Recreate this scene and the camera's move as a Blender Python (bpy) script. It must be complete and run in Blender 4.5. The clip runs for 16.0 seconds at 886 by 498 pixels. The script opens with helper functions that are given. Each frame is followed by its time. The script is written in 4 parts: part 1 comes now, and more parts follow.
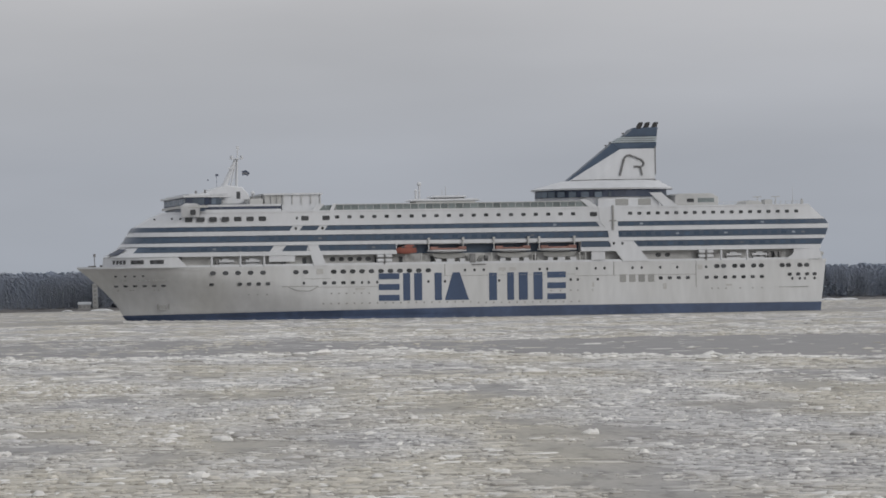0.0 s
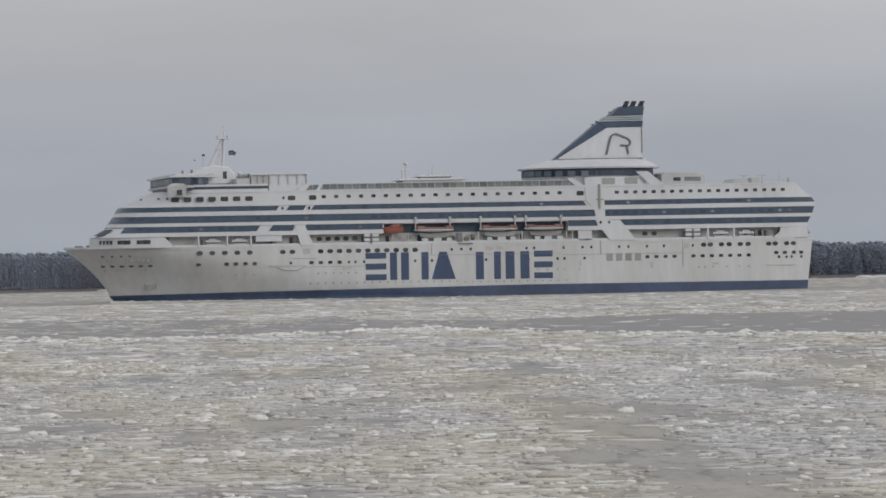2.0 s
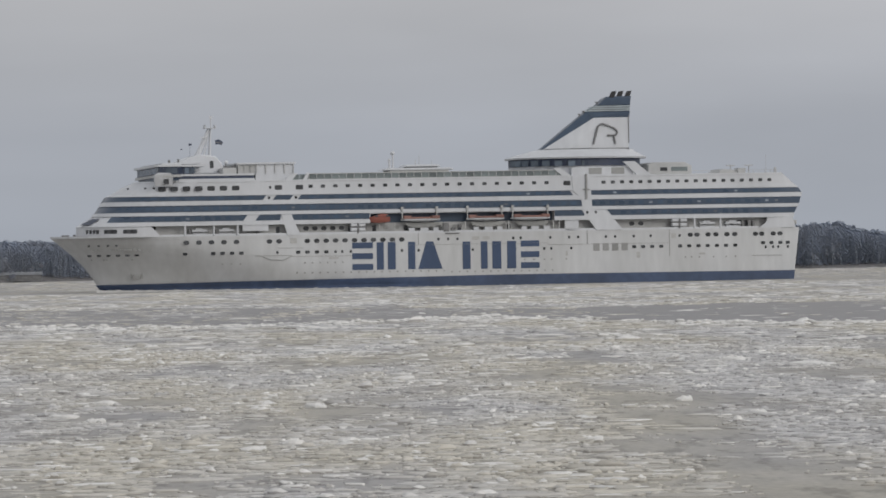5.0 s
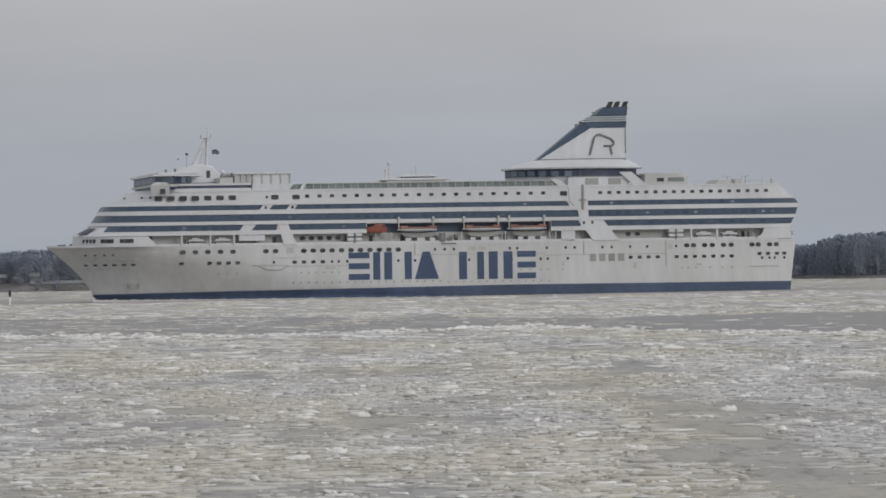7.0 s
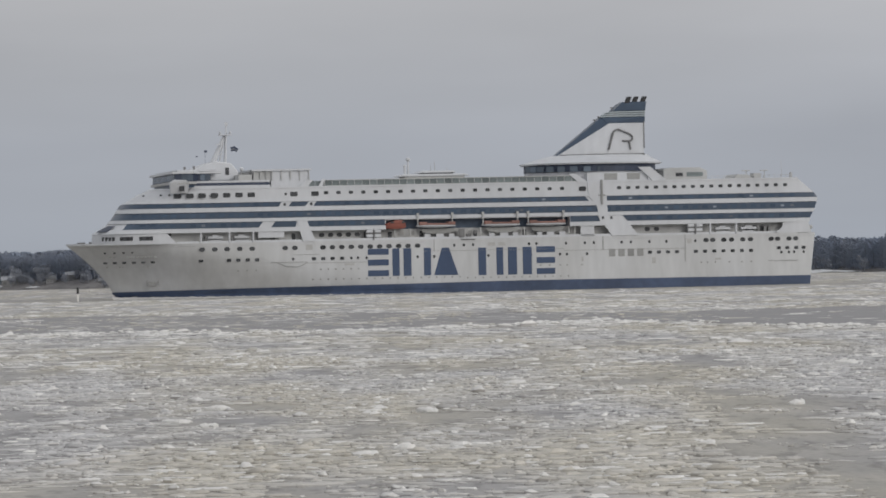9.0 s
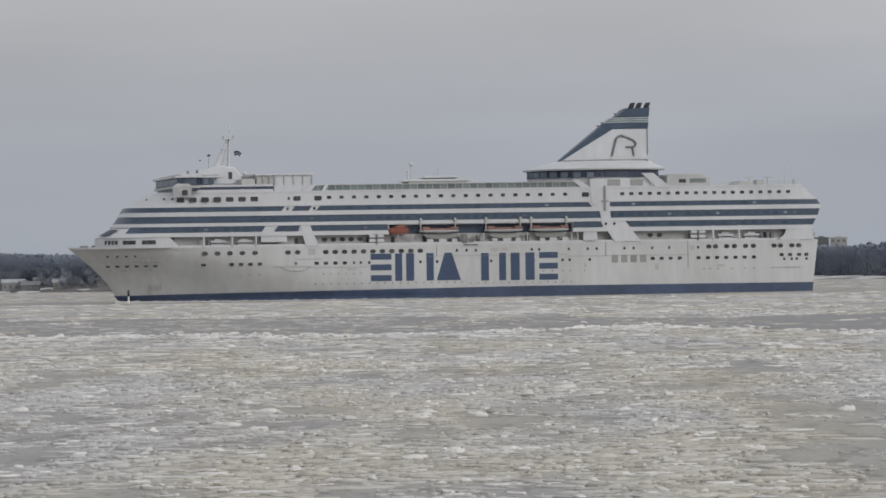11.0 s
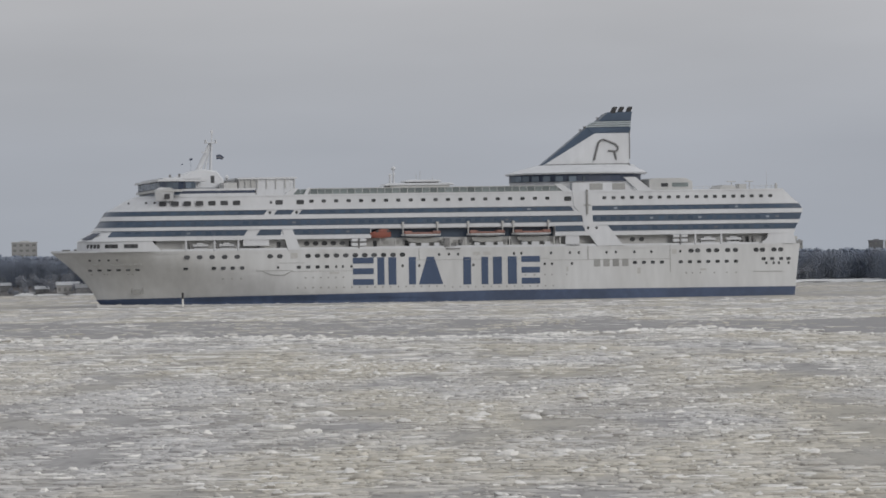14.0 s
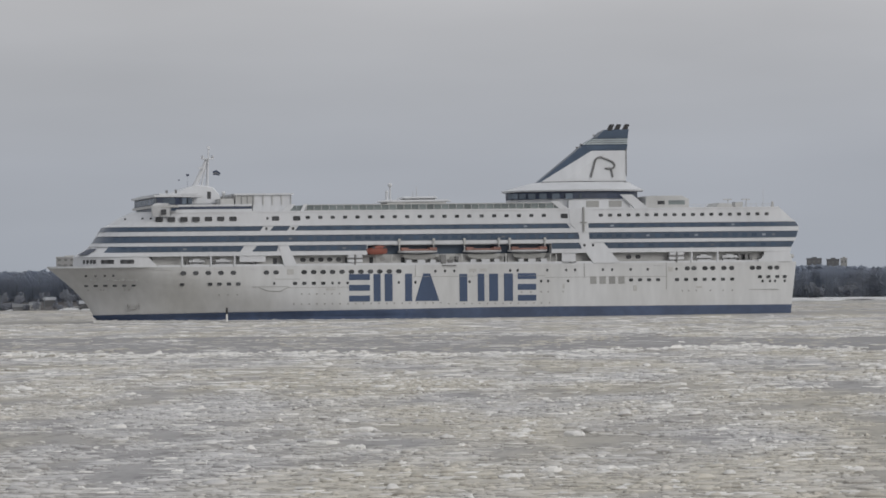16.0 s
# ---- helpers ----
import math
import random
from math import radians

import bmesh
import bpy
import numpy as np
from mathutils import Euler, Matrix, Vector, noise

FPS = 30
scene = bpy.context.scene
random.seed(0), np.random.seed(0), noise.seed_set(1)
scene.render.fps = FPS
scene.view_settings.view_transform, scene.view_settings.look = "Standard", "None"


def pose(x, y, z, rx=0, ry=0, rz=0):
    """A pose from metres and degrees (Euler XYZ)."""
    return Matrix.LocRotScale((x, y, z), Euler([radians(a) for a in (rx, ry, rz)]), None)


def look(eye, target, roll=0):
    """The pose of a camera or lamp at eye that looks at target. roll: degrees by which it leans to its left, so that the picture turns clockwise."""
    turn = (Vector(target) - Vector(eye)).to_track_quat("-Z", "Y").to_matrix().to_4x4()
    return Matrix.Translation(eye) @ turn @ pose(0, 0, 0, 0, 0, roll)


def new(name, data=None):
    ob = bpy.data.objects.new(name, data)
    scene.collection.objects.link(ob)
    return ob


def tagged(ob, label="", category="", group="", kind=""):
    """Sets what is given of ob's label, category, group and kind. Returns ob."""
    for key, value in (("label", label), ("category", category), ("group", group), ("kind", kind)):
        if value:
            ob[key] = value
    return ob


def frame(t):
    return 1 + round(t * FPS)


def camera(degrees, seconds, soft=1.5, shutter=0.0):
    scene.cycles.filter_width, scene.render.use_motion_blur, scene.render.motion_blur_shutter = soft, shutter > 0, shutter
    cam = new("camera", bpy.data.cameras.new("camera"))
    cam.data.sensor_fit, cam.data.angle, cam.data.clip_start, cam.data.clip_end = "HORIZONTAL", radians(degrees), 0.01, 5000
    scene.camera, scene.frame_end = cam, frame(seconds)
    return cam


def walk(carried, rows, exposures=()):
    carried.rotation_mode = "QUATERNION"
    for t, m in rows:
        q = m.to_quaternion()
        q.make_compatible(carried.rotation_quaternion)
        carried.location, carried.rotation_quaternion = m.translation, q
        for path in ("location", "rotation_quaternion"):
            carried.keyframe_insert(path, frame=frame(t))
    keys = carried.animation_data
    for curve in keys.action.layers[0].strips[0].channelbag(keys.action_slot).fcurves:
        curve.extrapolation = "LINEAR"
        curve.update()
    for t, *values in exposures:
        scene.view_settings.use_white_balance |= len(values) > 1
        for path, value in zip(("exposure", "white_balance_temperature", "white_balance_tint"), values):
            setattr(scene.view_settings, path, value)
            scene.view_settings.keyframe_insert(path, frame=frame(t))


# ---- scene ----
# A ferry passes slowly to the left over drifting slush ice; a carried tele camera on the shore pans after it.
EYE_HEIGHT = 7.0
cam = camera(14.0, 16.0, soft=1.7)
# seconds, yaw, pitch, lean of the camera
PAN = [
    (0, -2.889, 0.666, -1.007), (0.5, -2.761, 0.628, -1.121), (1, -2.679, 0.574, -1.083), (1.5, -2.512, 0.506, -1.084),
    (2, -2.334, 0.334, -1.166), (2.5, -2.143, 0.255, -1.100), (3, -1.952, 0.105, -1.127), (3.5, -1.804, 0.124, -1.047),
    (5.8, -1.149, 0.247, -1.090), (6, -1.074, 0.331, -1.062), (6.5, -0.858, 0.371, -1.031), (7, -0.704, 0.327, -0.977),
    (7.5, -0.561, 0.302, -1.020), (8, -0.378, 0.281, -1.197), (8.5, 0.001, 0.255, -1.243), (9, 0.360, 0.269, -1.268),
    (11.5, 1.347, 0.386, -0.984), (12, 1.560, 0.417, -1.052), (12.5, 1.748, 0.421, -1.096), (13, 1.899, 0.396, -1.060),
    (13.5, 1.889, 0.370, -0.992), (14, 2.016, 0.410, -0.964), (14.5, 2.318, 0.435, -0.993), (15, 2.583, 0.491, -0.900),
    (15.5, 2.688, 0.601, -0.851), (16, 2.712, 0.676, -0.734),
]
walk(cam, [(t, pose(0, 0, EYE_HEIGHT, 90 + p, 0, y) @ pose(0, 0, 0, 0, 0, r)) for t, y, p, r in PAN])

# ---- sky and sun: bright overcast, brighter towards the zenith ----
world = bpy.data.worlds.new("overcast_sky")
scene.world = world
world.use_nodes = True
wn, wl = world.node_tree.nodes, world.node_tree.links
wn.clear()
w_out = wn.new("ShaderNodeOutputWorld")
w_bg = wn.new("ShaderNodeBackground")
w_sky = wn.new("ShaderNodeTexSky")
w_sky.sky_type = "NISHITA"
w_sky.sun_disc = False
w_sky.sun_elevation, w_sky.sun_rotation = radians(28), radians(137)
w_co = wn.new("ShaderNodeTexCoord")
w_sep = wn.new("ShaderNodeSeparateXYZ")
wl.new(w_co.outputs["Generated"], w_sep.inputs[0])
w_ramp = wn.new("ShaderNodeValToRGB")
el = w_ramp.color_ramp.elements
el[0].position, el[0].color = 0.0, (0.345, 0.375, 0.43, 1)
el[1].position, el[1].color = 1.0, (0.64, 0.655, 0.685, 1)
for at, c in ((0.035, (0.364, 0.385, 0.434, 1)), (0.085, (0.492, 0.490, 0.508, 1)), (0.2, (0.518, 0.518, 0.534, 1))):
    e = el.new(at)
    e.color = c
wl.new(w_sep.outputs["Z"], w_ramp.inputs[0])
w_map = wn.new("ShaderNodeMapping")
w_map.inputs["Scale"].default_value = (6.5, 6.5, 30)
wl.new(w_co.outputs["Generated"], w_map.inputs[0])
w_cloud = wn.new("ShaderNodeTexNoise")
w_cloud.inputs["Scale"].default_value = 1.0
w_cloud.inputs["Detail"].default_value = 5.0
w_cloud.inputs["Roughness"].default_value = 0.45
wl.new(w_map.outputs[0], w_cloud.inputs["Vector"])
w_rng = wn.new("ShaderNodeMapRange")
w_rng.inputs["From Min"].default_value, w_rng.inputs["From Max"].default_value = 0.3, 0.7
w_rng.inputs["To Min"].default_value, w_rng.inputs["To Max"].default_value = 0.93, 1.07
wl.new(w_cloud.outputs[0], w_rng.inputs["Value"])
w_mul = wn.new("ShaderNodeVectorMath")
w_mul.operation = "SCALE"
wl.new(w_ramp.outputs[0], w_mul.inputs[0])
w_side = wn.new("ShaderNodeMapRange")
w_side.inputs["From Min"].default_value, w_side.inputs["From Max"].default_value = -0.2, 0.2
w_side.inputs["To Min"].default_value, w_side.inputs["To Max"].default_value = 0.955, 1.06
wl.new(w_sep.outputs["X"], w_side.inputs["Value"])
w_both = wn.new("ShaderNodeMath")
w_both.operation = "MULTIPLY"
wl.new(w_rng.outputs[0], w_both.inputs[0])
wl.new(w_side.outputs[0], w_both.inputs[1])
wl.new(w_both.outputs[0], w_mul.inputs["Scale"])
w_dim = wn.new("ShaderNodeVectorMath")
w_dim.operation = "SCALE"
w_dim.inputs["Scale"].default_value = 0.06
wl.new(w_sky.outputs[0], w_dim.inputs[0])
w_mix = wn.new("ShaderNodeMix")
w_mix.data_type = "RGBA"
w_mix.inputs["Factor"].default_value = 0.06
wl.new(w_mul.outputs[0], w_mix.inputs["A"])
wl.new(w_dim.outputs[0], w_mix.inputs["B"])
wl.new(w_mix.outputs["Result"], w_bg.inputs["Color"])
wl.new(w_bg.outputs[0], w_out.inputs["Surface"])

sun_data = bpy.data.lights.new("sun", "SUN")
sun_data.energy, sun_data.angle, sun_data.color = 0.93, radians(25), (1.0, 0.97, 0.93)
sun = new("sun", sun_data)
sun.matrix_world = look((0, 0, 0), (-0.70, 0.60, -0.42))
scene.view_settings.exposure = 0.0


# ---- materials ----
def mat(name, color, rough=0.6, metal=0.0, vary=0.12, size=1.5, grime=0.0, stretch=(1, 1, 1), bump=0.0, second=None, island=0.0, single=0.0):
    """A procedural surface: fine grain and broad stains, both in metres; second: a colour for the stains; island, single: variation piece by piece."""
    m = bpy.data.materials.new(name)
    m.use_nodes = True
    n, k = m.node_tree.nodes, m.node_tree.links
    b = n["Principled BSDF"]
    b.inputs["Roughness"].default_value, b.inputs["Metallic"].default_value = rough, metal
    co = n.new("ShaderNodeTexCoord")
    mp = n.new("ShaderNodeMapping")
    mp.inputs["Scale"].default_value = stretch
    k.new(co.outputs["Object"], mp.inputs[0])
    fine = n.new("ShaderNodeTexNoise")
    fine.inputs["Scale"].default_value, fine.inputs["Detail"].default_value = 1.0 / size, 6.0
    k.new(mp.outputs[0], fine.inputs["Vector"])
    broad = n.new("ShaderNodeTexNoise")
    broad.inputs["Scale"].default_value, broad.inputs["Detail"].default_value = 0.12 / size, 3.0
    k.new(mp.outputs[0], broad.inputs["Vector"])
    r1 = n.new("ShaderNodeMapRange")
    r1.inputs["From Min"].default_value, r1.inputs["From Max"].default_value = 0.3, 0.7
    r1.inputs["To Min"].default_value, r1.inputs["To Max"].default_value = 1 - vary, 1 + vary
    k.new(fine.outputs[0], r1.inputs["Value"])
    mix = n.new("ShaderNodeMix")
    mix.data_type = "RGBA"
    mix.inputs["A"].default_value = (*color, 1)
    mix.inputs["B"].default_value = (*(second or [c * (1 - grime) for c in color]), 1)
    r2 = n.new("ShaderNodeMapRange")
    r2.inputs["From Min"].default_value, r2.inputs["From Max"].default_value = 0.4, 0.62
    k.new(broad.outputs[0], r2.inputs["Value"])
    k.new(r2.outputs[0], mix.inputs["Factor"])
    sc = n.new("ShaderNodeVectorMath")
    sc.operation = "SCALE"
    k.new(mix.outputs["Result"], sc.inputs[0])
    value = r1.outputs[0]
    for amount, node, out in ((island, "ShaderNodeNewGeometry", "Random Per Island"), (single, "ShaderNodeObjectInfo", "Random")):
        if amount:
            g = n.new(node)
            r3 = n.new("ShaderNodeMapRange")
            r3.inputs["To Min"].default_value, r3.inputs["To Max"].default_value = 1 - amount, 1 + amount
            k.new(g.outputs[out], r3.inputs["Value"])
            mu = n.new("ShaderNodeMath")
            mu.operation = "MULTIPLY"
            k.new(value, mu.inputs[0])
            k.new(r3.outputs[0], mu.inputs[1])
            value = mu.outputs[0]
    k.new(value, sc.inputs["Scale"])
    k.new(sc.outputs[0], b.inputs["Base Color"])
    if bump:
        bp = n.new("ShaderNodeBump")
        bp.inputs["Strength"].default_value, bp.inputs["Distance"].default_value = 0.6, bump
        k.new(fine.outputs[0], bp.inputs["Height"])
        k.new(bp.outputs[0], b.inputs["Normal"])
    return m


M_HULL = mat("hull_white_paint", (0.592, 0.598, 0.600), 0.45, vary=0.055, size=1.6, second=(0.535, 0.538, 0.534), stretch=(1, 1, 0.22))
M_WHITE = mat("white_paint", (0.628, 0.640, 0.660), 0.45, vary=0.045, size=1.6, grime=0.09, stretch=(1, 1, 0.3))
M_SHADE = mat("grey_and_shaded_white_paint", (0.50, 0.50, 0.49), 0.5, vary=0.06, size=1.2, grime=0.15)
M_BLUE = mat("blue_paint", (0.056, 0.084, 0.128), 0.35, vary=0.1, size=3.0, grime=0.12)
M_BOOT = mat("blue_boot_top", (0.06, 0.09, 0.165), 0.5, vary=0.14, size=2.0, grime=0.3)
M_NAVY = mat("navy_paint", (0.045, 0.06, 0.10), 0.45, vary=0.1, size=1.0, grime=0.2)
M_BAR = mat("blue_grey_paint", (0.048, 0.08, 0.155), 0.5, vary=0.06, size=1.5, grime=0.1)
M_WIN = mat("dark_window_glass", (0.06, 0.062, 0.066), 0.2, vary=0.2, size=1.0, single=0.45)
M_GREYWIN = mat("grey_louvre", (0.30, 0.30, 0.29), 0.5, vary=0.1, size=0.4, single=0.15)
M_GLASS = mat("green_screen_glass", (0.165, 0.19, 0.19), 0.2, vary=0.2, size=1.2, single=0.3)
M_ORANGE = mat("orange_boat_paint", (0.34, 0.12, 0.09), 0.6, vary=0.1, size=0.8, grime=0.25)
M_DULLORANGE = mat("faded_orange_canopy", (0.33, 0.18, 0.15), 0.75, vary=0.12, size=0.8, grime=0.3)
M_PALEBLUE = mat("pale_blue_grey_paint", (0.43, 0.48, 0.50), 0.5, vary=0.06, size=1.2, grime=0.15)
M_DECK = mat("deck_grey", (0.30, 0.31, 0.31), 0.7, vary=0.15, size=1.0, grime=0.2)
M_STEEL = mat("grey_steel", (0.22, 0.22, 0.22), 0.5, 0.2, vary=0.15, size=0.5, grime=0.3)
M_BLACK = mat("black_paint", (0.02, 0.02, 0.022), 0.5, vary=0.2, size=0.5)


def ice_mat(name, brown, grey, dark=0.0, grain=0.12, island=0.0, bump=0.02):
    """Drift ice: brown and grey drifts some ten metres wide, fine grain, and (dark) long wet slits between the plates."""
    m = bpy.data.materials.new(name)
    m.use_nodes = True
    n, k = m.node_tree.nodes, m.node_tree.links
    b = n["Principled BSDF"]
    b.inputs["Roughness"].default_value = 0.75
    co = n.new("ShaderNodeTexCoord")

    def field(scale, detail, lo, hi, to_lo, to_hi, rough=0.55):
        mp = n.new("ShaderNodeMapping")
        mp.inputs["Scale"].default_value = scale
        k.new(co.outputs["Object"], mp.inputs[0])
        t = n.new("ShaderNodeTexNoise")
        t.inputs["Scale"].default_value, t.inputs["Detail"].default_value, t.inputs["Roughness"].default_value = 1.0, detail, rough
        k.new(mp.outputs[0], t.inputs["Vector"])
        r = n.new("ShaderNodeMapRange")
        for key, v in (("From Min", lo), ("From Max", hi), ("To Min", to_lo), ("To Max", to_hi)):
            r.inputs[key].default_value = v
        k.new(t.outputs[0], r.inputs["Value"])
        return r.outputs[0], t.outputs[0]

    def times(p, q):
        mu = n.new("ShaderNodeMath")
        mu.operation = "MULTIPLY"
        k.new(p, mu.inputs[0])
        k.new(q, mu.inputs[1])
        return mu.outputs[0]

    drift, _ = field((1 / 16, 1 / 60, 1), 4, 0.42, 0.58, 0, 1)
    mix = n.new("ShaderNodeMix")
    mix.data_type = "RGBA"
    mix.inputs["A"].default_value, mix.inputs["B"].default_value = (*brown, 1), (*grey, 1)
    k.new(drift, mix.inputs["Factor"])
    value, height = field((1 / 0.35, 1 / 0.7, 1 / 0.2), 5, 0.3, 0.7, 1 - grain, 1 + grain)
    tone, _ = field((1 / 2.6, 1 / 9, 1), 4, 0.3, 0.7, 1 - grain, 1 + grain)
    value = times(value, tone)
    if dark:
        slit, _ = field((1 / 1.1, 1 / 4.5, 1), 5, 0.36, 0.47, 1 - dark, 1, 0.6)
        value = times(value, slit)
    if island:
        g = n.new("ShaderNodeNewGeometry")
        r = n.new("ShaderNodeMapRange")
        r.inputs["To Min"].default_value, r.inputs["To Max"].default_value = 1 - island, 1 + island
        k.new(g.outputs["Random Per Island"], r.inputs["Value"])
        value = times(value, r.outputs[0])
    sc = n.new("ShaderNodeVectorMath")
    sc.operation = "SCALE"
    k.new(mix.outputs["Result"], sc.inputs[0])
    k.new(value, sc.inputs["Scale"])
    k.new(sc.outputs[0], b.inputs["Base Color"])
    bp = n.new("ShaderNodeBump")
    bp.inputs["Strength"].default_value, bp.inputs["Distance"].default_value = 0.6, bump
    k.new(height, bp.inputs["Height"])
    k.new(bp.outputs[0], b.inputs["Normal"])
    return m


M_ICE = ice_mat("drift_slush", (0.412, 0.387, 0.335), (0.345, 0.335, 0.331), dark=0.32, grain=0.12, bump=0.05)
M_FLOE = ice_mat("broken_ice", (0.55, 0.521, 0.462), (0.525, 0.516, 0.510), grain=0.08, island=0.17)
M_SHADEFLANK = ice_mat("shaded_ice_flank", (0.40, 0.375, 0.325), (0.37, 0.36, 0.355), grain=0.1, island=0.18)
M_PALE = mat("snowy_ice", (0.78, 0.765, 0.735), 0.55, vary=0.1, size=0.3, grime=0.1, island=0.12, bump=0.03)
M_LEAD = mat("grey_open_water", (0.225, 0.217, 0.215), 0.5, vary=0.12, size=3.0, second=(0.235, 0.225, 0.22), bump=0.01)
M_SNOW = mat("wet_snow", (0.68, 0.69, 0.70), 0.8, vary=0.08, size=2.0, grime=0.15)
M_SHORE = mat("brown_shore_grass", (0.125, 0.12, 0.122), 0.95, vary=0.3, size=3.0, second=(0.17, 0.163, 0.16))
M_WOOD = mat("hazed_wood", (0.43, 0.475, 0.555), 1.0, vary=0.05, size=3.0, second=(0.44, 0.472, 0.535))
# translucency evens out the crowns' shading, adding to the painted haze
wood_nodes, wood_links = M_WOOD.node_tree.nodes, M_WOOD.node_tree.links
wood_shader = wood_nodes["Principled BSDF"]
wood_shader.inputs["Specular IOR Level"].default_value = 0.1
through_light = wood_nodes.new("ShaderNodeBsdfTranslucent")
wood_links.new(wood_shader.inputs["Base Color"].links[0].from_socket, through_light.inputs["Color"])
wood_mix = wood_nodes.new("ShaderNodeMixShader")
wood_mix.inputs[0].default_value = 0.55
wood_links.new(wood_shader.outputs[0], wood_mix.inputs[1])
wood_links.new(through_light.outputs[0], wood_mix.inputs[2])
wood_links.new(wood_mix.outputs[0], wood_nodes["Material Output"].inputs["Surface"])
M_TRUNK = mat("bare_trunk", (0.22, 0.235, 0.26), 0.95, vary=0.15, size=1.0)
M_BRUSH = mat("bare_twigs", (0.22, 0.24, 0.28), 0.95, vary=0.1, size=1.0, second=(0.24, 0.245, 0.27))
M_BLOCK = mat("grey_render_wall", (0.40, 0.40, 0.395), 0.8, vary=0.08, size=3.0, grime=0.1, single=0.3)
M_BROWNWALL = mat("brown_cladding", (0.17, 0.175, 0.185), 0.85, vary=0.1, size=1.0, grime=0.15, single=0.2)
M_ROOF = mat("snowy_roof", (0.30, 0.31, 0.325), 0.8, vary=0.2, size=2.0, grime=0.3, single=0.5)


# ---- mesh helpers ----
def part(name, bm, material, parent=None, label=""):
    me = bpy.data.meshes.new(name)
    bmesh.ops.recalc_face_normals(bm, faces=bm.faces)
    bm.to_mesh(me)
    bm.free()
    me.materials.append(material)
    ob = new(name, me)
    ob.parent = parent
    return tagged(ob, label)


def pieces(name, bm, material, parent=None, label="", kind=""):
    """As part(), but every loose piece of the bmesh becomes an object of its own."""
    left = set(bm.verts)
    made = []
    while left:
        seed = left.pop()
        group, todo = [seed], [seed]
        while todo:
            for e in todo.pop().link_edges:
                for v in e.verts:
                    if v in left:
                        left.discard(v)
                        group.append(v)
                        todo.append(v)
        group.sort(key=lambda v: v.index)
        made.append(group)
    out = []
    for group in made:
        one = bmesh.new()
        table = {v: one.verts.new(v.co) for v in group}
        for f in {f for v in group for f in v.link_faces}:
            one.faces.new([table[v] for v in f.verts])
        out.append(part(name, one, material, parent, label))
    bm.free()
    return out


def share(name, mesh, parent, m):
    ob = new(name, mesh)
    ob.parent = parent
    ob.matrix_local = m
    return ob


def poly_prism(bm, loop, axis, a, b):
    """Extrudes a loop of 2D points from a to b; axis 'y': the points are (x, z); axis 'z': (x, y); axis 'x': (y, z)."""
    def at(p, c):
        return (p[0], c, p[1]) if axis == "y" else (p[0], p[1], c) if axis == "z" else (c, p[0], p[1])
    lo = [bm.verts.new(at(p, a)) for p in loop]
    hi = [bm.verts.new(at(p, b)) for p in loop]
    bm.faces.new(lo)
    bm.faces.new(hi[::-1])
    for i in range(len(loop)):
        j = (i + 1) % len(loop)
        bm.faces.new((lo[i], lo[j], hi[j], hi[i]))
    return bm


def box(bm, x0, x1, y0, y1, z0, z1):
    return poly_prism(bm, [(x0, y0), (x1, y0), (x1, y1), (x0, y1)], "z", z0, z1)


def tube(bm, p, q, r0, r1=None, sides=8):
    p, q = Vector(p), Vector(q)
    r1 = r0 if r1 is None else r1
    turn = (q - p).to_track_quat("Z", "Y").to_matrix()
    rings = [[bm.verts.new(c + turn @ Vector((r * math.cos(a), r * math.sin(a), 0))) for a in [2 * math.pi * i / sides for i in range(sides)]] for c, r in ((p, r0), (q, r1))]
    bm.faces.new(rings[0])
    bm.faces.new(rings[1][::-1])
    for i in range(sides):
        j = (i + 1) % sides
        bm.faces.new((rings[0][i], rings[0][j], rings[1][j], rings[1][i]))
    return bm


def bevelled(bm, width=0.05):
    bmesh.ops.bevel(bm, geom=bm.edges[:], offset=width, segments=1, affect="EDGES")
    return bm


def lerp(a, b, f):
    return a + (b - a) * f


def profile(x, knots):
    """Piecewise linear through (x, value) knots."""
    if x <= knots[0][0]:
        return knots[0][1]
    for (a, u), (b, v) in zip(knots, knots[1:]):
        if x <= b:
            return lerp(u, v, (x - a) / (b - a))
    return knots[-1][1]


# ---- water, ice and far shore ----
bm = bmesh.new()
xs = [-2600 + 400 * i for i in range(14)]
ys = [-400 + 400 * i for i in range(14)]
grid = [[bm.verts.new((x, y, 0)) for x in xs] for y in ys]
for j in range(13):
    for i in range(13):
        bm.faces.new((grid[j][i], grid[j][i + 1], grid[j + 1][i + 1], grid[j + 1][i]))
ice_sheet = tagged(part("water", bm, M_ICE), "frozen bay of grey-brown drifting slush ice", "sea ice", kind="structure")


def lead_edges(x):
    """The near and far edge of the smooth grey lane through the ice, at x."""
    wob = 10 * noise.noise((x / 17, 3, 0)) + 9 * noise.noise((x / 5, 7, 0)) + 6 * noise.noise((x / 1.7, 9, 0))
    pinch = 1 - 0.75 * math.exp(-((x - 12) / 14) ** 2)
    mid = 455 - 0.55 * x + 10 * noise.noise((x / 50, 1, 0))
    return mid - (58 + 0.25 * max(0, x)) * pinch - wob, mid + 95 * (1 - 0.45 * math.exp(-((x - 25) / 22) ** 2)) + wob * 1.5


bm = bmesh.new()
rows = []
for i in range(241):
    x = -120 + i
    n0, f0 = lead_edges(x)
    rows.append([bm.verts.new((x, lerp(n0, f0, j / 4), 0.03)) for j in range(5)])
for a, b in zip(rows, rows[1:]):
    for j in range(4):
        bm.faces.new((a[j], b[j], b[j + 1], a[j + 1]))
tagged(part("water_lane", bm, M_LEAD), "smooth dark grey lane of open water between ice", "water", kind="structure")

